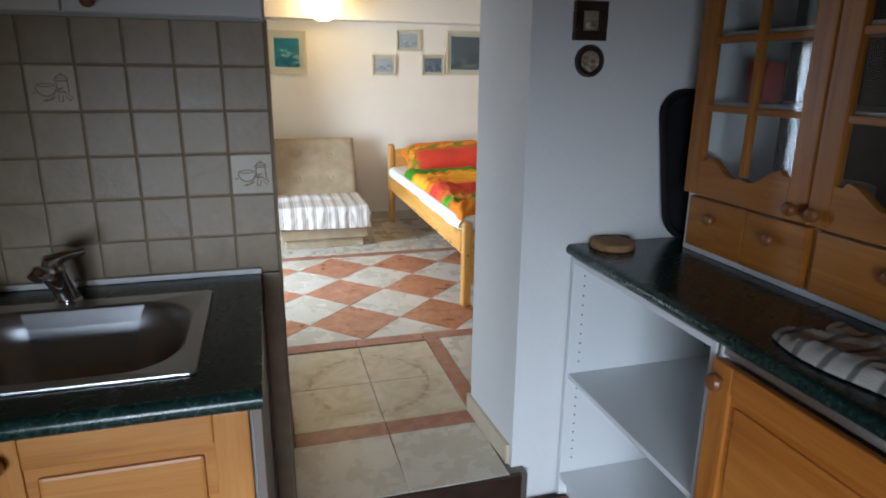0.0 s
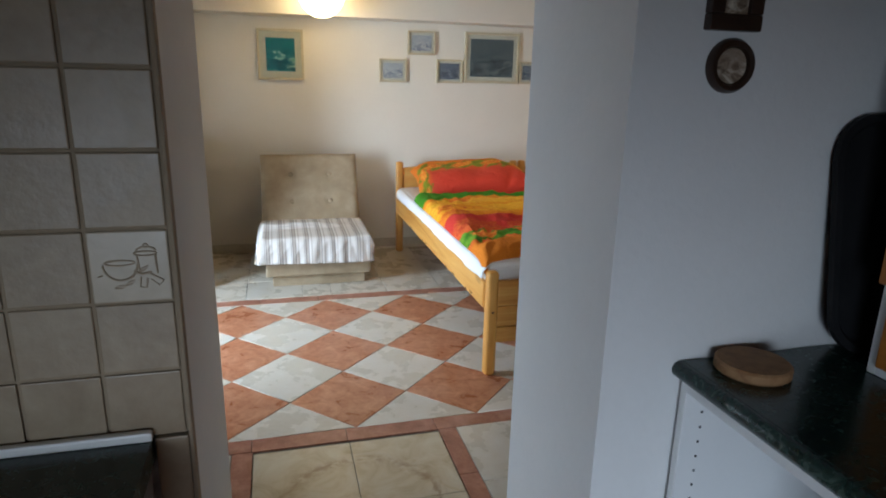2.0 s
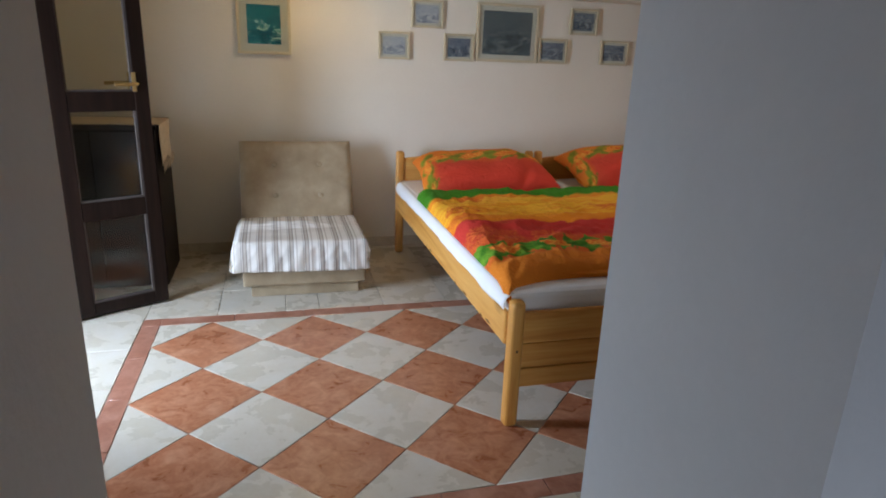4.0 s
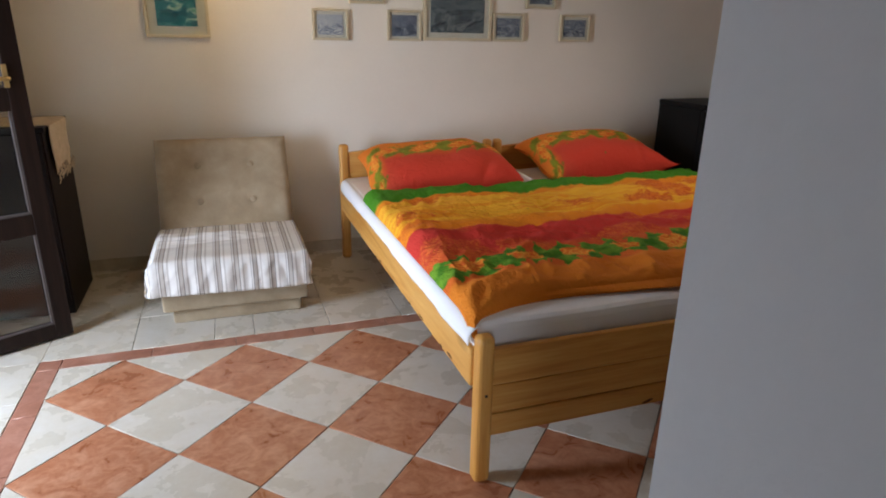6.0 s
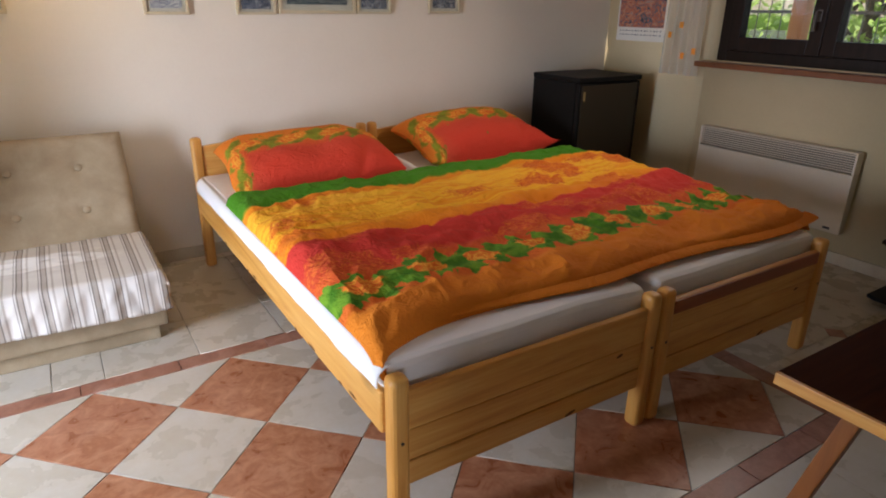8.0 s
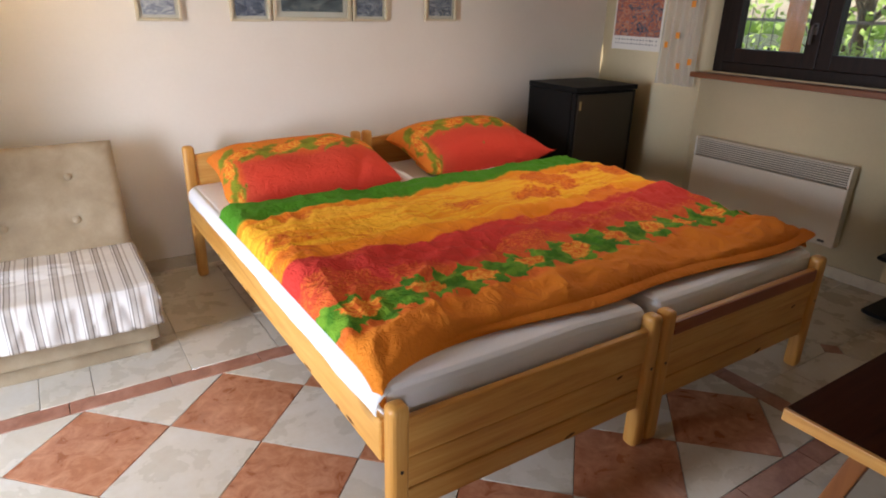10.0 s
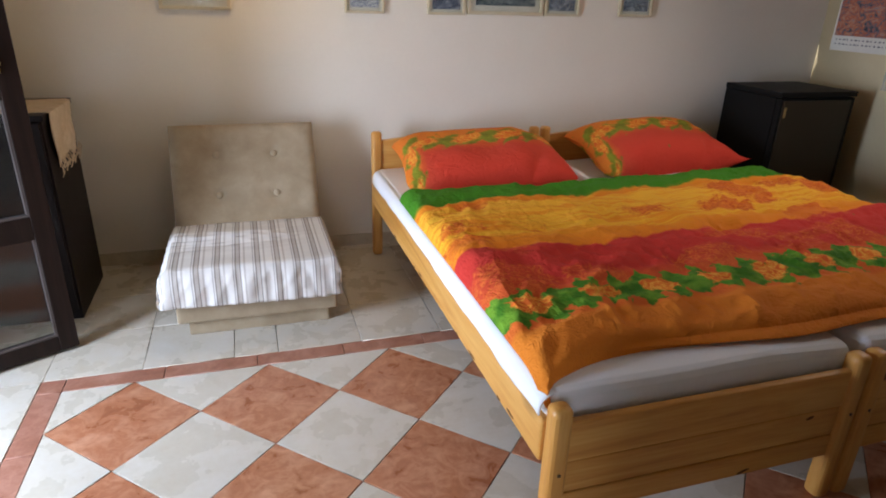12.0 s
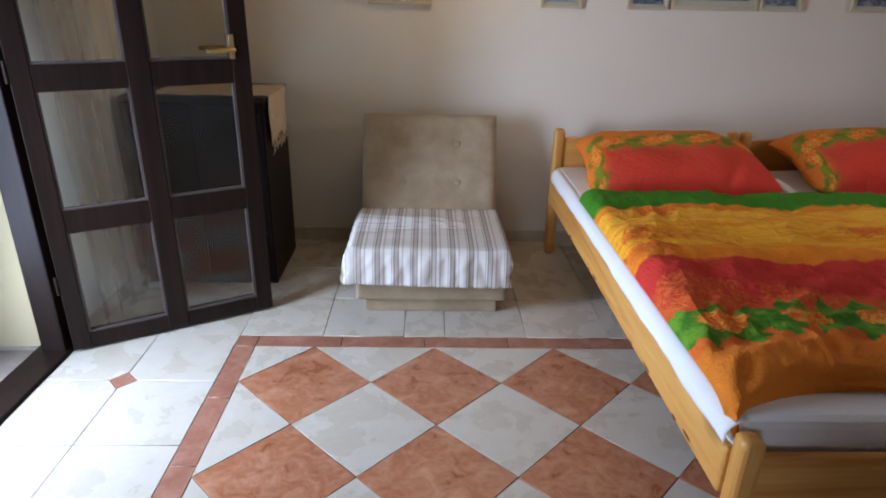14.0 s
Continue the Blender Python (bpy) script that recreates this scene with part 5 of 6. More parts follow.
# ---- kitchen: tiled wall ----
splash = setting("tile_field", box(-1.25, 0.017, 1.5895, 1.5992, 0.757, 1.366), TILE_GROUT, "small greige glazed wall tiles above the sink", "wall tiles")
PITCH = 0.1022
tile_body = mesh_of("wall_tile", box(-0.0490, 0.0490, -0.0042, 0.0, -0.0490, 0.0490, 0.0022, 2), WALL_TILE)
deco_body = mesh_of("relief_tile", box(-0.0490, 0.0490, -0.0042, 0.0, -0.0490, 0.0490, 0.0022, 2), DECO_TILE)


def make_relief(parent):
    """A round pot and a lidded jar with a ribbon, in low relief."""
    bm = bmesh.new()
    y = -0.0044

    def line(points, thick=0.0013):
        add_tube(bm, [(x, y, z) for x, z in points], thick, 6)

    def oval(cx, cz, rx, rz, a0=0, a1=360, thick=0.0013):
        line([(cx + rx * math.cos(radians(a0 + (a1 - a0) * k / 18)), cz + rz * math.sin(radians(a0 + (a1 - a0) * k / 18))) for k in range(19)], thick)

    oval(-0.012, 0.006, 0.018, 0.0035)
    oval(-0.012, 0.004, 0.021, 0.022, 180, 360, 0.0016)
    line([(-0.034, -0.010), (-0.040, -0.012)])
    line([(0.009, 0.016), (0.012, -0.008)])
    line([(0.032, 0.016), (0.033, -0.010)], 0.0016)
    oval(0.020, 0.018, 0.014, 0.003)
    oval(0.021, 0.021, 0.012, 0.006, 0, 180)
    oval(0.021, 0.0285, 0.003, 0.0025)
    line([(0.004, -0.006), (0.014, -0.010), (0.026, -0.008)], 0.0018)
    line([(0.024, -0.010), (0.040, -0.020), (0.034, -0.027), (0.024, -0.018)])
    line([(0.012, -0.014), (0.010, -0.028), (0.018, -0.030), (0.020, -0.016)])
    for cx, cz, turn in ((-0.014, -0.027, 8), (-0.002, -0.022, 28), (0.016, -0.003, 30)):
        leaf = bmesh.ops.create_icosphere(bm, subdivisions=1, radius=1)["verts"]
        m = Matrix.Translation((cx, y, cz)) @ Matrix.Rotation(radians(-turn), 4, "Y") @ Matrix.Diagonal((0.009, 0.0016, 0.003, 1))
        for v in leaf:
            v.co = m @ v.co
    part("relief", bm, RELIEF, parent, "brown pot and lidded jar in relief")


for row in range(6):
    for col in range(12):
        deco = (row, col) in ((2, 0), (4, 4))
        ob = new("relief_tile" if deco else "wall_tile", deco_body if deco else tile_body)
        ob.parent = splash
        ob.matrix_basis = pose(0.0165 - PITCH / 2 - col * PITCH, 1.5894 + random.uniform(-0.0006, 0.0006), 0.757 + PITCH * (row + 0.5) - 0.001, random.uniform(-0.4, 0.4), 0, random.uniform(-0.4, 0.4))
        if deco:
            make_relief(ob)
setting("corner_trim", box(0.0178, 0.0235, 1.583, 1.606, -0.0, 1.372, 0.002), TILE_GROUT, "thin brown edging along the tiled corner", "trim")
setting("tile_strip", box(-0.028, 0.017, 1.582, 1.5992, KIT, 0.754, 0.003), WALL_TILE, "greige tiled strip below the worktop's end", "wall tiles")

# ---- kitchen: sink unit ----
top_left = thing("worktop", "dark green laminate worktop with a sink cut into it", "worktop", at=(0, 0, 0))
TZ = 0.757


def slab_with_hole(x0, x1, y0, y1, hx0, hx1, hy0, hy1, z0, z1):
    """One board with a rectangular cut-out."""
    bm = bmesh.new()
    rings = [[bm.verts.new((x, y, z)) for x, y in pts] for z in (z0, z1) for pts in (((x0, y0), (x1, y0), (x1, y1), (x0, y1)), ((hx0, hy0), (hx1, hy0), (hx1, hy1), (hx0, hy1)))]
    for a, b in ((0, 1), (2, 3), (0, 2), (1, 3)):
        for i in range(4):
            bm.faces.new((rings[a][i], rings[a][(i + 1) % 4], rings[b][(i + 1) % 4], rings[b][i]))
    return bm


part("slab", slab_with_hole(-1.28, -0.030, 0.95, 1.586, -0.66, -0.155, 1.045, 1.41, TZ - 0.036, TZ), WORKTOP, top_left)
bm = bmesh.new()
add_tube(bm, [(-1.28, 0.951, TZ - 0.018), (-0.030, 0.951, TZ - 0.018)], 0.0178, 16)
part("front_edge", bm, WORKTOP, top_left, "rounded dark green front edge")
part("back_strip", box(-1.28, -0.028, 1.568, 1.5815, TZ + 0.0005, TZ + 0.015, 0.004), WHITE_PLASTIC, top_left, "pale sealing strip against the tiles")

sink = thing("sink", "brushed steel sink with a rounded basin in the worktop", "sink", at=(0, 0, TZ + 0.0008))


def make_sink():
    bm = bmesh.new()
    n = 8
    specs = [(rounded(-0.70, -0.138, 1.024, 1.456, 0.012, n), 0.0), (rounded(-0.698, -0.140, 1.026, 1.454, 0.012, n), 0.004), (rounded(-0.628, -0.166, 1.048, 1.404, 0.105, n), 0.0055), (rounded(-0.622, -0.172, 1.054, 1.398, 0.105, n), 0.001), (rounded(-0.610, -0.184, 1.066, 1.386, 0.105, n), -0.03), (rounded(-0.594, -0.200, 1.082, 1.370, 0.105, n), -0.115), (rounded(-0.57, -0.224, 1.104, 1.348, 0.075, n), -0.15), (rounded(-0.42, -0.375, 1.20, 1.245, 0.02, n), -0.156)]
    rings = [[bm.verts.new((x, y, z)) for x, y in pts] for pts, z in specs]
    for a, b in zip(rings, rings[1:]):
        k = len(a)
        for i in range(k):
            bm.faces.new((a[i], a[(i + 1) % k], b[(i + 1) % k], b[i]))
    bm.faces.new(rings[-1])
    return bm


basin = part("basin", make_sink(), STEEL, sink)
m = basin.modifiers.new("thickness", "SOLIDIFY")
m.thickness, m.offset = 0.0012, 1.0
part("drain", lathe([(0.03, -0.154), (0.03, -0.151), (0.022, -0.150), (0.006, -0.152)], (-0.397, 1.222, 0), n=20), CHROME, sink)

tap = thing("mixer_tap", "chrome single-lever mixer tap behind the sink", "tap", at=(-0.44, 1.462, TZ + 0.0008))
part("base_ring", lathe([(0.027, 0), (0.027, 0.006), (0.021, 0.010)], (0, 0, 0), n=24), CHROME, tap)
part("body", tube([(0, 0, 0.006), (-0.004, -0.012, 0.04), (-0.010, -0.026, 0.072), (-0.012, -0.030, 0.088)], [0.020, 0.023, 0.027, 0.028], 20), CHROME, tap)
part("spout", tube([(-0.010, -0.026, 0.070), (-0.020, -0.046, 0.084), (-0.030, -0.064, 0.088), (-0.035, -0.074, 0.080)], [0.020, 0.019, 0.017, 0.015], 16), CHROME, tap)
part("lever", tube([(-0.012, -0.030, 0.088), (-0.012, -0.030, 0.104), (0.010, -0.026, 0.114), (0.052, -0.020, 0.122)], [0.025, 0.021, 0.012, 0.007], 16), CHROME, tap)
sponge = thing("sink_stopper", "black rubber plug lying on the sink's rim", "plug", at=(-0.62, 1.43, TZ + 0.0068))
part("plug", lathe([(0.045, 0), (0.047, 0.012), (0.03, 0.022), (0.012, 0.024), (0.010, 0.036), (0.004, 0.038)], (0, 0, 0), n=24), BLACK, sponge)


def knob(parent, at, axis, material=KNOB_WOOD, r=0.017):
    s = -1
    part("knob", lathe([(r * 0.55, 0), (r * 0.5, s * 0.006), (r * 0.95, s * 0.014), (r, s * 0.021), (r * 0.75, s * 0.028), (r * 0.3, s * 0.031)], at, axis, 18), material, parent, "turned brown wooden knob")


def panel_door(parent, axis, a0, a1, z0, z1, face, wood_rail, wood_z, label=""):
    """A framed pine door with a raised panel; its face looks along -axis."""
    d = None
    s = 0.058

    def b(u0, u1, d0, d1, w0, w1, bevel):
        return box(u0, u1, face + d0, face + d1, w0, w1, bevel) if axis == "y" else box(face + d0, face + d1, u0, u1, w0, w1, bevel)

    d = part("door", b(a0 + s * 0.9, a1 - s * 0.9, 0.007, 0.016, z0 + s * 0.9, z1 - s * 0.9, 0.002), wood_rail, parent, label)
    for u0, u1 in ((a0, a0 + s), (a1 - s, a1)):
        part("stile", b(u0, u1, 0.0, 0.02, z0, z1, 0.004), wood_z, d)
    for w0, w1 in ((z0, z0 + s), (z1 - s, z1)):
        part("rail", b(a0 + s, a1 - s, 0.0005, 0.0195, w0, w1, 0.004), wood_rail, d)
    part("raised_panel", b(a0 + s + 0.018, a1 - s - 0.018, 0.001, 0.008, z0 + s + 0.018, z1 - s - 0.018, 0.006), wood_rail, d)
    return d


unit = thing("sink_cabinet", "pine-fronted sink cabinet with framed doors", "cabinet", "kitchen base units")
part("carcass", boxes((-1.24, -1.222, 0.985, 1.57, KIT + 0.1, TZ - 0.038), (-0.068, -0.050, 0.985, 1.57, KIT + 0.1, TZ - 0.038), (-1.222, -0.068, 0.985, 1.57, KIT + 0.1, KIT + 0.118), (-1.222, -0.068, 1.55, 1.57, KIT + 0.118, TZ - 0.2)), MELAMINE, unit, "white melamine carcass")
part("end_panel", box(-0.0495, -0.034, 0.968, 1.57, KIT, TZ - 0.038, 0.002), GREY_PANEL, unit, "plain grey-brown end panel")
part("plinth", box(-1.24, -0.052, 1.02, 1.04, KIT, KIT + 0.098), MELAMINE, unit)
for a0, a1, kx in ((-0.452, -0.055, -0.425), (-0.852, -0.456, -0.482), (-1.24, -0.856, -0.88)):
    d = panel_door(unit, "y", a0, a1, KIT + 0.105, TZ - 0.042, 0.963, SINK_PINE_X, SINK_PINE_Z)
    knob(d, (kx, 0.963, TZ - 0.078), "y")

upper = thing("wall_cupboard", "shallow white wall cupboard with a wooden knob", "cupboard")
part("body", box(-1.2, 0.016, 1.566, 1.5990, 1.372, 1.95, 0.003), MELAMINE, upper)
for x0, x1, kx in ((-0.392, 0.014, -0.338), (-0.80, -0.396, -0.74)):
    d = part("door", box(x0, x1, 1.548, 1.565, 1.374, 1.94, 0.003), MELAMINE, upper)
    knob(d, (kx, 1.548, 1.396), "y", r=0.015)

# ---- kitchen: dresser side ----
top_right = thing("worktop", "dark green laminate worktop below the pine dresser", "worktop")
part("slab", box(0.886, 1.478, -0.6, 1.643, TZ - 0.034, TZ, 0.002), WORKTOP, top_right)
part("front_edge", tube([(0.884, -0.6, TZ - 0.017), (0.884, 1.643, TZ - 0.017)], 0.0168, 14), WORKTOP, top_right, "rounded dark green front edge")

base = thing("base_shelf", "open white base unit with adjustable shelves", "shelf unit", "kitchen base units")
F = 0.882
part("side_panel", box(F, 1.46, 1.612, 1.63, KIT, TZ - 0.036, 0.002), MELAMINE, base)
part("side_panel", box(F, 1.46, 0.978, 0.996, KIT, TZ - 0.036, 0.002), MELAMINE, base)
part("top_rail", box(F, F + 0.06, 0.996, 1.612, TZ - 0.054, TZ - 0.036, 0.002), MELAMINE, base)
part("back_panel", box(1.45, 1.458, 0.997, 1.611, KIT + 0.08, TZ - 0.036), MELAMINE, base)
part("shelf", box(F + 0.004, 1.449, 0.997, 1.611, 0.318, 0.334, 0.002), MELAMINE, base, "white shelf")
part("shelf", box(F, 1.449, 0.997, 1.611, -0.052, -0.035, 0.002), MELAMINE, base, "white bottom shelf")
part("plinth", box(F + 0.03, F + 0.045, 0.997, 1.611, KIT, -0.053), MELAMINE, base)
for y, depth in ((1.6118, -0.0012), (0.9962, 0.0012)):
    for k in range(22):
        z = 0.02 + k * 0.032
        if abs(z - 0.326) > 0.02 and z < 0.70:
            for x in (F + 0.04, 1.40):
                part("peg_hole", lathe([(0.0028, 0.0), (0.0028, depth)], (x, y, z), "y", 8), GRILLE_DARK, base)

base_door = thing("base_cabinet", "white base unit with honey pine doors", "cabinet", "kitchen base units")
part("carcass", boxes((F, 1.46, 0.955, 0.972, KIT, TZ - 0.036), (F, 1.46, -0.55, -0.532, KIT, TZ - 0.036), (F, 1.46, -0.532, 0.955, KIT + 0.06, KIT + 0.078), (F, F + 0.05, -0.532, 0.955, TZ - 0.052, TZ - 0.036)), MELAMINE, base_door, "white melamine carcass")
for a0, a1, ky in ((0.452, 0.962, 0.93), (-0.06, 0.448, 0.42), (-0.545, -0.064, -0.10)):
    d = panel_door(base_door, "x", a0, a1, KIT + 0.09, TZ - 0.058, F - 0.021, BASE_PINE_Y, BASE_PINE_Z)
    knob(d, (F - 0.021, ky, TZ - 0.098), "x", r=0.02)


# ---- pine dresser on the worktop ----
def make_dresser():
    d = thing("dresser_top", "pine dresser with glazed doors and small drawers", "dresser")
    X, Y1, Y0d, Zt = 1.197, 1.528, -0.30, 1.98
    part("side_panel", box(X, 1.477, Y1 - 0.018, Y1, TZ + 0.001, Zt, 0.002), MELAMINE, d, "white side panel")
    part("side_panel", box(X, 1.477, Y0d, Y0d + 0.018, TZ + 0.001, Zt, 0.002), MELAMINE, d, "white side panel")
    part("bottom_rail", box(X, 1.477, Y0d + 0.018, Y1 - 0.018, TZ + 0.001, TZ + 0.017, 0.002), MELAMINE, d, "white bottom rail")
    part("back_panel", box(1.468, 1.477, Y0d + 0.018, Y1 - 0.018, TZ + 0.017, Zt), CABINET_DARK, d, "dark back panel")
    for z in (0.925, 1.172, 1.352, 1.66, 1.962):
        part("shelf", box(X + 0.004, 1.467, Y0d + 0.018, Y1 - 0.018, z, z + 0.016, 0.002), MELAMINE, d)
    y = Y1 - 0.020
    for k, w in enumerate((0.225, 0.198, 0.022, 0.40, 0.022, 0.40, 0.022, 0.40)):
        if w < 0.1:
            part("divider", box(X + 0.002, 1.40, y - w, y, TZ + 0.018, 0.924, 0.002), HONEY_Z, d)
        else:
            drawer = part("drawer", box(X - 0.012, X + 0.18, y - w + 0.002, y - 0.002, TZ + 0.020, 0.922, 0.005), HONEY_Y, d, "honey pine drawer front")
            knob(drawer, (X - 0.012, y - w / 2, 0.872), "x", r=0.017)
        y -= w
    glazed_door(d, 1.09, 1.522, 1)
    glazed_door(d, 0.654, 1.086, -1)
    glazed_door(d, 0.218, 0.65, 1)
    glazed_door(d, -0.218, 0.214, -1)
    return d


def glazed_door(parent, ya, yb, hand):
    """Six panes between pine bars, over a bottom rail with a waved upper edge."""
    X, z0, z1, s, t = 1.172, 0.932, 1.95, 0.058, 0.022
    door_ob = part("door", box(X, X + t, yb - s, yb, z0, z1, 0.004), HONEY_Z, parent, "glazed pine door with a waved bottom rail")
    part("stile", box(X, X + t, ya, ya + s, z0, z1, 0.004), HONEY_Z, door_ob)
    part("top_rail", box(X + 0.001, X + t - 0.001, ya + s, yb - s, z1 - s, z1, 0.004), HONEY_Y, door_ob)
    bm = bmesh.new()
    n = 30
    for x in (X + 0.0005, X + t - 0.0005):
        for k in range(n + 1):
            u = k / n
            e = abs(2 * u - 1)
            wave = 0.058 + 0.052 * (0.5 - 0.5 * math.cos(math.pi * min(1, max(0, (e - 0.1) / 0.75)))) - 0.012 * (e > 0.86) + (0.012 * (1 - e / 0.3) if e < 0.3 else 0)
            bm.verts.new((x, ya + s + (yb - ya - 2 * s) * u, z0 + wave))
        for u in (1, 0):
            bm.verts.new((x, ya + s + (yb - ya - 2 * s) * u, z0))
    vs = list(bm.verts)
    k = len(vs) // 2
    bm.faces.new(vs[:k]), bm.faces.new(vs[k:][::-1])
    for i in range(k):
        bm.faces.new((vs[i], vs[(i + 1) % k], vs[k + (i + 1) % k], vs[k + i]))
    part("bottom_rail", bm, HONEY_Y, door_ob)
    mid = (ya + yb) / 2
    part("glazing_bar", box(X + 0.002, X + t - 0.002, mid - 0.010, mid + 0.010, z0 + 0.075, z1 - s, 0.003), HONEY_Z, door_ob)
    for z in (1.172, 1.348, 1.60):
        for u0, u1 in ((ya + s, mid - 0.010), (mid + 0.010, yb - s)):
            part("glazing_bar", box(X + 0.003, X + t - 0.003, u0, u1, z - 0.009, z + 0.009, 0.003), HONEY_Y, door_ob)
    pane = part("pane", box(X + 0.010, X + 0.013, ya + s - 0.004, yb - s + 0.004, z0 + 0.03, z1 - s + 0.004), GLASS, door_ob, "clear glass")
    pane.visible_shadow = False
    knob(door_ob, (X, (ya + 0.03) if hand > 0 else (yb - 0.03), 0.962), "x", r=0.017)


make_dresser()


def make_plates(x, y, z, count, r, label):
    p = thing("plate_stack", label, "plates", at=(x, y, z))
    for k in range(count):
        h = 0.0065 * k
        part("plate", lathe([(r * 0.5, h), (r * 0.55, h + 0.002), (r * 0.96, h + 0.013), (r, h + 0.015), (r * 0.95, h + 0.0165), (r * 0.5, h + 0.006)], (0, 0, 0), n=28), PORCELAIN, p)
    return p


make_plates(1.335, 1.20, 0.9415, 8, 0.11, "stack of white plates behind the dresser glass")
make_plates(1.335, 0.86, 0.9415, 7, 0.11, "stack of white plates on the dresser shelf")
for x, y, z, h, r in ((1.30, 1.42, 1.1885, 0.10, 0.035), (1.36, 1.32, 1.1885, 0.12, 0.04), (1.31, 1.20, 1.1885, 0.13, 0.04), (1.33, 0.95, 1.1885, 0.12, 0.045), (1.35, 0.80, 1.1885, 0.13, 0.045)):
    mug = thing("drinking_glass", "dark drinking glass on the dresser shelf", "glass", "glasses in the dresser", (x, y, z))
    part("cup", lathe([(r * 0.75, 0), (r, h), (r * 0.9, h), (r * 0.68, 0.008)], (0, 0, 0), n=20), DARK_GLASSWARE, mug)
carton = thing("tea_carton", "red and white carton on the dresser shelf", "carton", at=(1.27, 1.375, 1.1885))
part("box", box(-0.03, 0.03, -0.035, 0.035, 0, 0.105, 0.002), RED_BOX, carton)
part("label_bar", box(-0.0315, -0.0302, -0.012, 0.012, 0.02, 0.09), PAPER, carton, "white label")

# ---- things on the dresser worktop and the pier ----
board = thing("cork_trivet", "round cork trivet on the dark green worktop", "trivet", at=(0.985, 1.574, TZ + 0.0005))
part("disc", lathe([(0.062, 0), (0.066, 0.004), (0.066, 0.018), (0.062, 0.022)], (0, 0, 0), n=40), CORK, board)

tray = thing("serving_tray", "black oblong tray leaning against the wall", "tray")
tray.matrix_basis = pose(1.175, 1.598, TZ + 0.002, -5, 0, 0)
bm = bmesh.new()
rings = []
for inset_by, y in ((0.0, 0.0), (0.0, -0.012), (0.012, -0.014), (0.02, -0.004)):
    pts = rounded(0.0 + inset_by, 0.30 - inset_by, 0.0 + inset_by, 0.46 - inset_by, 0.085 - inset_by * 0.5, 8)
    rings.append([bm.verts.new((x - 0.09 * z, y, z)) for x, z in pts])
for a, b in zip(rings, rings[1:]):
    for i in range(len(a)):
        bm.faces.new((a[i], a[(i + 1) % len(a)], b[(i + 1) % len(a)], b[i]))
bm.faces.new(rings[0])
part("rim", bm, BLACK, tray)
bm = bmesh.new()
bm.faces.new([bm.verts.new((x - 0.09 * z, -0.0042, z)) for x, z in rounded(0.0205, 0.2795, 0.0205, 0.4395, 0.075, 8)])
part("tray_floor", bm, BLACK, tray)

cloth = thing("folded_cloth", "crumpled striped grey and white tea towel on the worktop", "towel", at=(1.035, 0.70, TZ + 0.002))


def towel(u, v):
    x, y = (u - 0.5) * 0.23 * (1 - 0.25 * v * v), (v - 0.5) * 0.40
    e = min(u, 1 - u, v, 1 - v)
    p = Vector((x, y, 0))
    fold = 0.2 - abs(noise.noise(Vector((x * 11 + y * 6, y * 5, 3)) + 0.5 * noise.noise_vector(p * 9)))
    z = 0.020 * (1 - math.exp(-e / 0.05)) + 0.045 * max(0.0, fold) * min(1.0, e / 0.08) + 0.003 * noise.noise(Vector((x * 40, y * 40, 1)))
    return (x + 0.02 * math.sin(v * 6), y + 0.016 * math.sin(u * 8), max(z, 0.001))


def towel_material():
    n = Nodes("striped_grey_white_towel", 0.95)
    obj = n.node("ShaderNodeTexCoord").outputs["Object"]
    sep = n.node("ShaderNodeSeparateXYZ")
    n.link(obj, sep.inputs[0])
    lines = n.math("FRACT", n.math("MULTIPLY", n.math("MULTIPLY_ADD", n.noise(obj, 9, 2), 0.03, sep.outputs[1]), 19.0))
    pale, dark = srgb(176, 171, 162), srgb(108, 102, 96)
    return n.finish(n.ramp(lines, ((0.0, pale), (0.42, pale), (0.5, dark), (0.66, dark), (0.74, pale))), n.noise(obj, 200, 2), 0.4, 0.003)


tw = part("towel", grid(50, 70, towel), towel_material(), cloth)
m = tw.modifiers.new("thickness", "SOLIDIFY")
m.thickness, m.offset = 0.004, 1.0

square = thing("small_picture", "small dark square frame on the white pier", "picture", at=(0.892, 1.627, 1.40))
part("frame", boxes((-0.05, 0.05, 0, 0.0175, -0.052, -0.026), (-0.05, 0.05, 0, 0.0175, 0.026, 0.052), (-0.05, -0.024, 0, 0.0175, -0.026, 0.026), (0.024, 0.05, 0, 0.0175, -0.026, 0.026), bevel=0.003), FRAME_DARK, square)
part("photo", box(-0.024, 0.024, 0.008, 0.0165, -0.026, 0.026), PRINT_SEPIA, square, "faded sepia photograph")
roundel = thing("round_picture", "small dark round frame on the white pier", "picture", at=(0.900, 1.644, 1.2935))
part("frame", lathe([(0.028, -0.006), (0.032, -0.014), (0.040, -0.016), (0.0445, -0.008), (0.0445, 0.0)], (0, 0, 0), "y", 36), FRAME_DARK, roundel)
part("photo", lathe([(0.0285, -0.006), (0.0285, -0.009)], (0, 0, 0), "y", 30), PRINT_SEPIA, roundel, "faded sepia photograph")

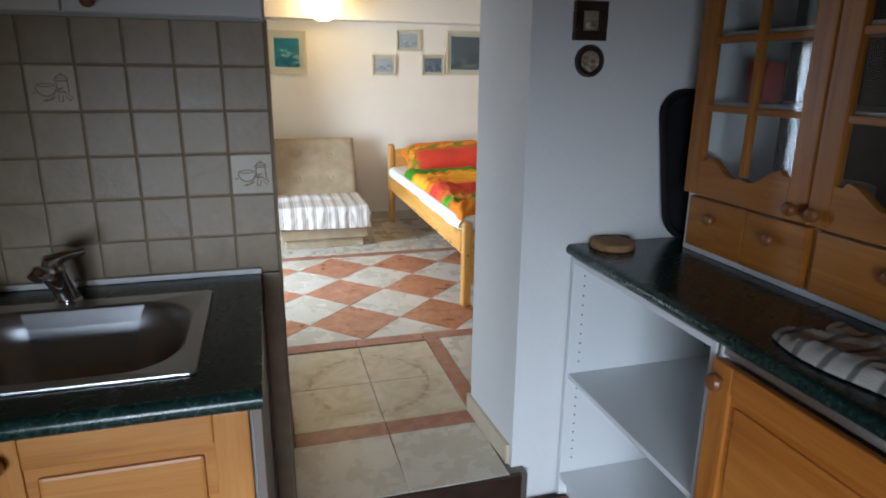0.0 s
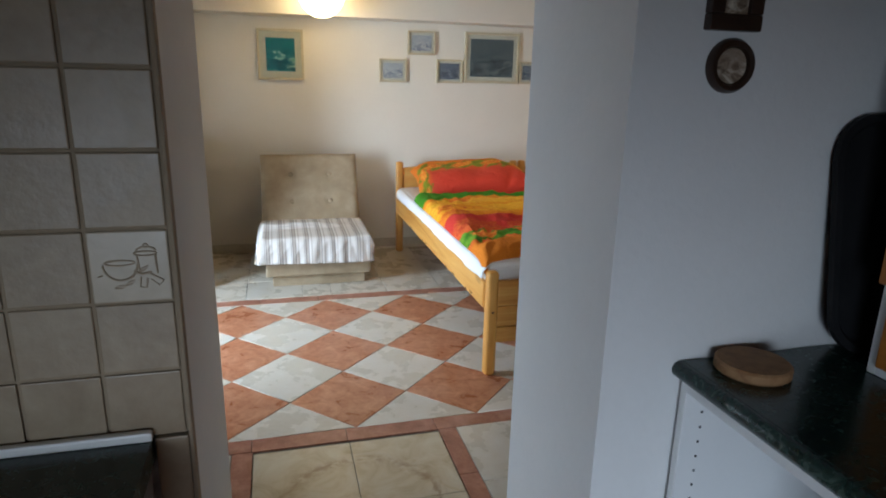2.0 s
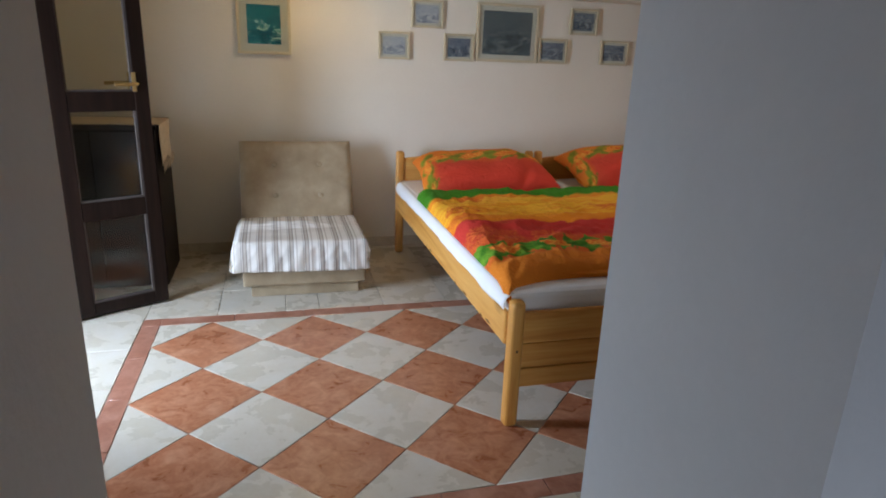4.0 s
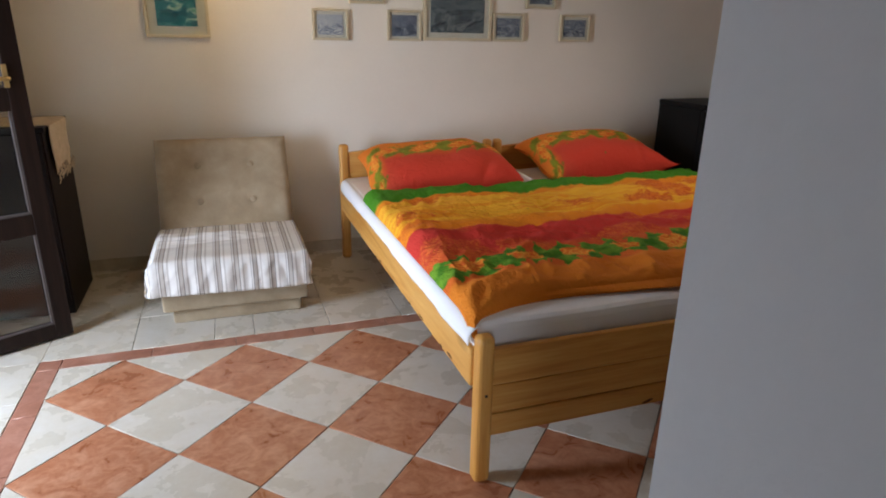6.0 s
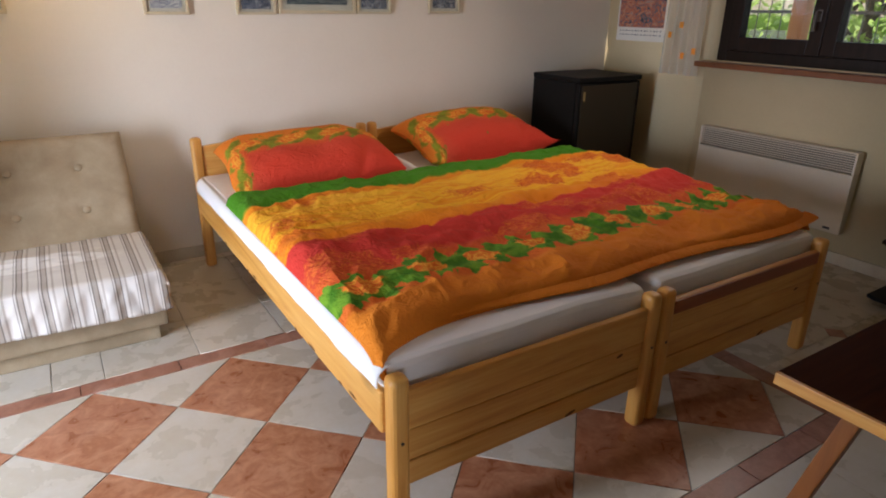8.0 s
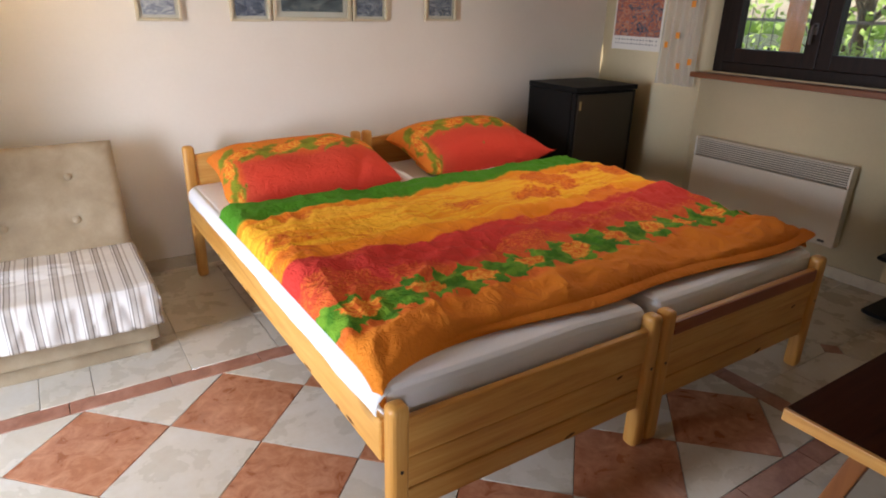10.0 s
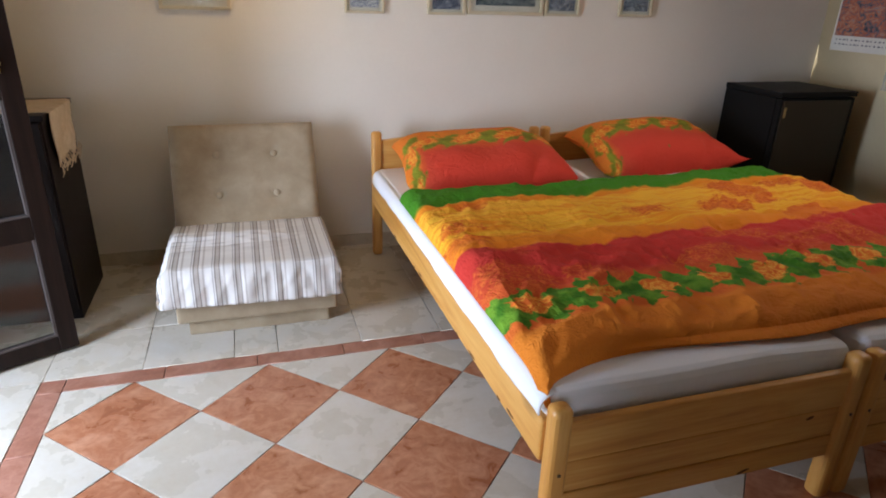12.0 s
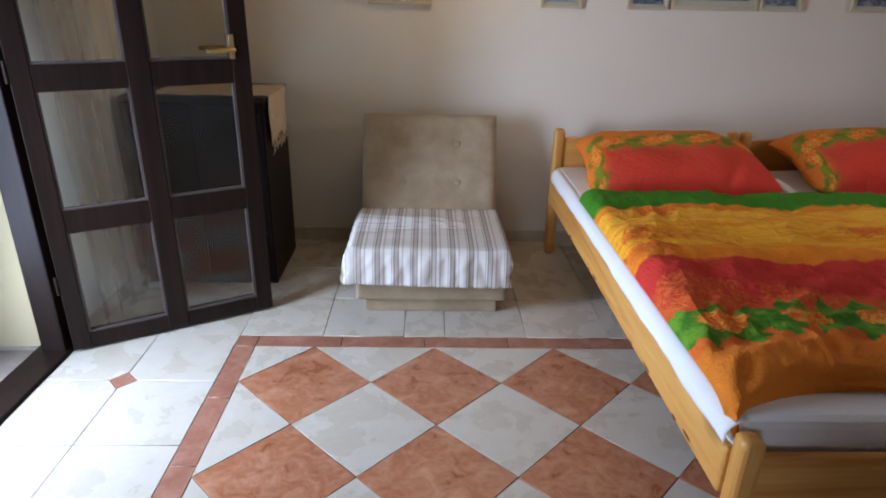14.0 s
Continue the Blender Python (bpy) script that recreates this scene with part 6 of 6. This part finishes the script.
# ---- outside the window ----
for y in (4.84, 3.90, 2.6):
    post = thing("porch_post", "orange-brown squared porch post outside the window", "post", "porch posts", (5.5, y, -0.05))
    part("post", box(-0.055, 0.055, -0.055, 0.055, 0, 2.45, 0.008), POST_WOOD, post)
    part("brace", beam((0, 0.03, 1.75), (0, 0.40, 2.35), 0.06, 0.06), POST_WOOD, post)
roof = thing("porch_beam", "orange-brown beam on the porch posts", "beam", at=(5.5, 2.4, 2.40))
part("beam", box(-0.06, 0.06, 0, 3.3, 0, 0.12, 0.006), POST_WOOD, roof)
# a slanted grey thing stands here; its plank form is guessed
plank = thing("leaning_board", "slanted grey slab beyond the porch, of unclear kind", "board")
part("board", beam((6.60, 3.95, -0.33), (6.78, 2.6, 1.40), 0.16, 0.03), GREY_SLAB, plank)
fence = thing("fence", "grey iron garden fence beyond the porch", "fence", at=(6.9, 0.5, -0.35))
for k in range(56):
    part("bar", box(-0.004, 0.004, k * 0.13 - 0.004, k * 0.13 + 0.004, 0.0, 1.75), FENCE_IRON, fence)
for z in (0.25, 1.62):
    part("rail", box(0.009, 0.03, -0.05, 7.25, z, z + 0.03), FENCE_IRON, fence)


def make_tree(x, y, h, spread, seed, count=2600):
    rng = np.random.default_rng(seed)
    t = thing("tree", "leafy green garden tree beyond the fence", "tree", "garden trees", (x, y, -0.36))
    bm = tube([(0, 0, 0), (0.05, 0.03, h * 0.25), (-0.04, 0.06, h * 0.5), (0.02, 0.0, h * 0.85)], [0.11, 0.085, 0.06, 0.02], 10)
    for k in range(9):
        a, z = rng.uniform(0, 6.28), h * rng.uniform(0.2, 0.7)
        r = spread * rng.uniform(0.6, 1.0)
        add_tube(bm, [(0, 0.03, z), (0.5 * r * math.cos(a), 0.5 * r * math.sin(a), z + 0.25 * h * 0.5), (r * math.cos(a), r * math.sin(a), z + 0.2 * h)], [0.035, 0.022, 0.008], 6)
    part("trunk", bm, BARK, t)
    clumps = rng.normal(0, 1, (34, 3)) * (spread * 0.55, spread * 0.55, h * 0.22) + (0, 0, h * 0.52)
    c = clumps[rng.integers(0, len(clumps), count)] + rng.normal(0, 0.17, (count, 3))
    d, e = rng.normal(0, 1, (count, 3)), rng.normal(0, 1, (count, 3))
    d /= np.linalg.norm(d, axis=1)[:, None]
    e -= d * (e * d).sum(1)[:, None]
    e /= np.linalg.norm(e, axis=1)[:, None]
    s = rng.uniform(0.035, 0.075, (count, 1))
    v = np.stack([c - d * s, c + e * s * 0.45, c + d * s, c - e * s * 0.45], 1).reshape(-1, 3)
    v[:, 2] = np.maximum(v[:, 2], 0.05)
    data = bpy.data.meshes.new("crown")
    data.from_pydata(v.tolist(), [], np.arange(len(v)).reshape(-1, 4).tolist())
    data.materials.append(LEAF)
    ob = new("crown", data)
    ob.parent = t
    return t


for k, (x, y, h, s) in enumerate(((8.6, 6.1, 3.0, 0.9), (9.6, 4.3, 2.3, 0.6), (11.5, 7.6, 4.2, 1.3), (12.5, 4.4, 3.4, 1.0), (7.9, 5.4, 2.9, 0.7), (8.1, 7.0, 2.9, 0.9))):
    make_tree(x, y, h, s, 20 + k, 640)
far = setting("backdrop", box(60, 60.5, -80, 100, -0.4, 0.9), LEAF, "far green hedge closing the garden", "hedge")

lay_floor()
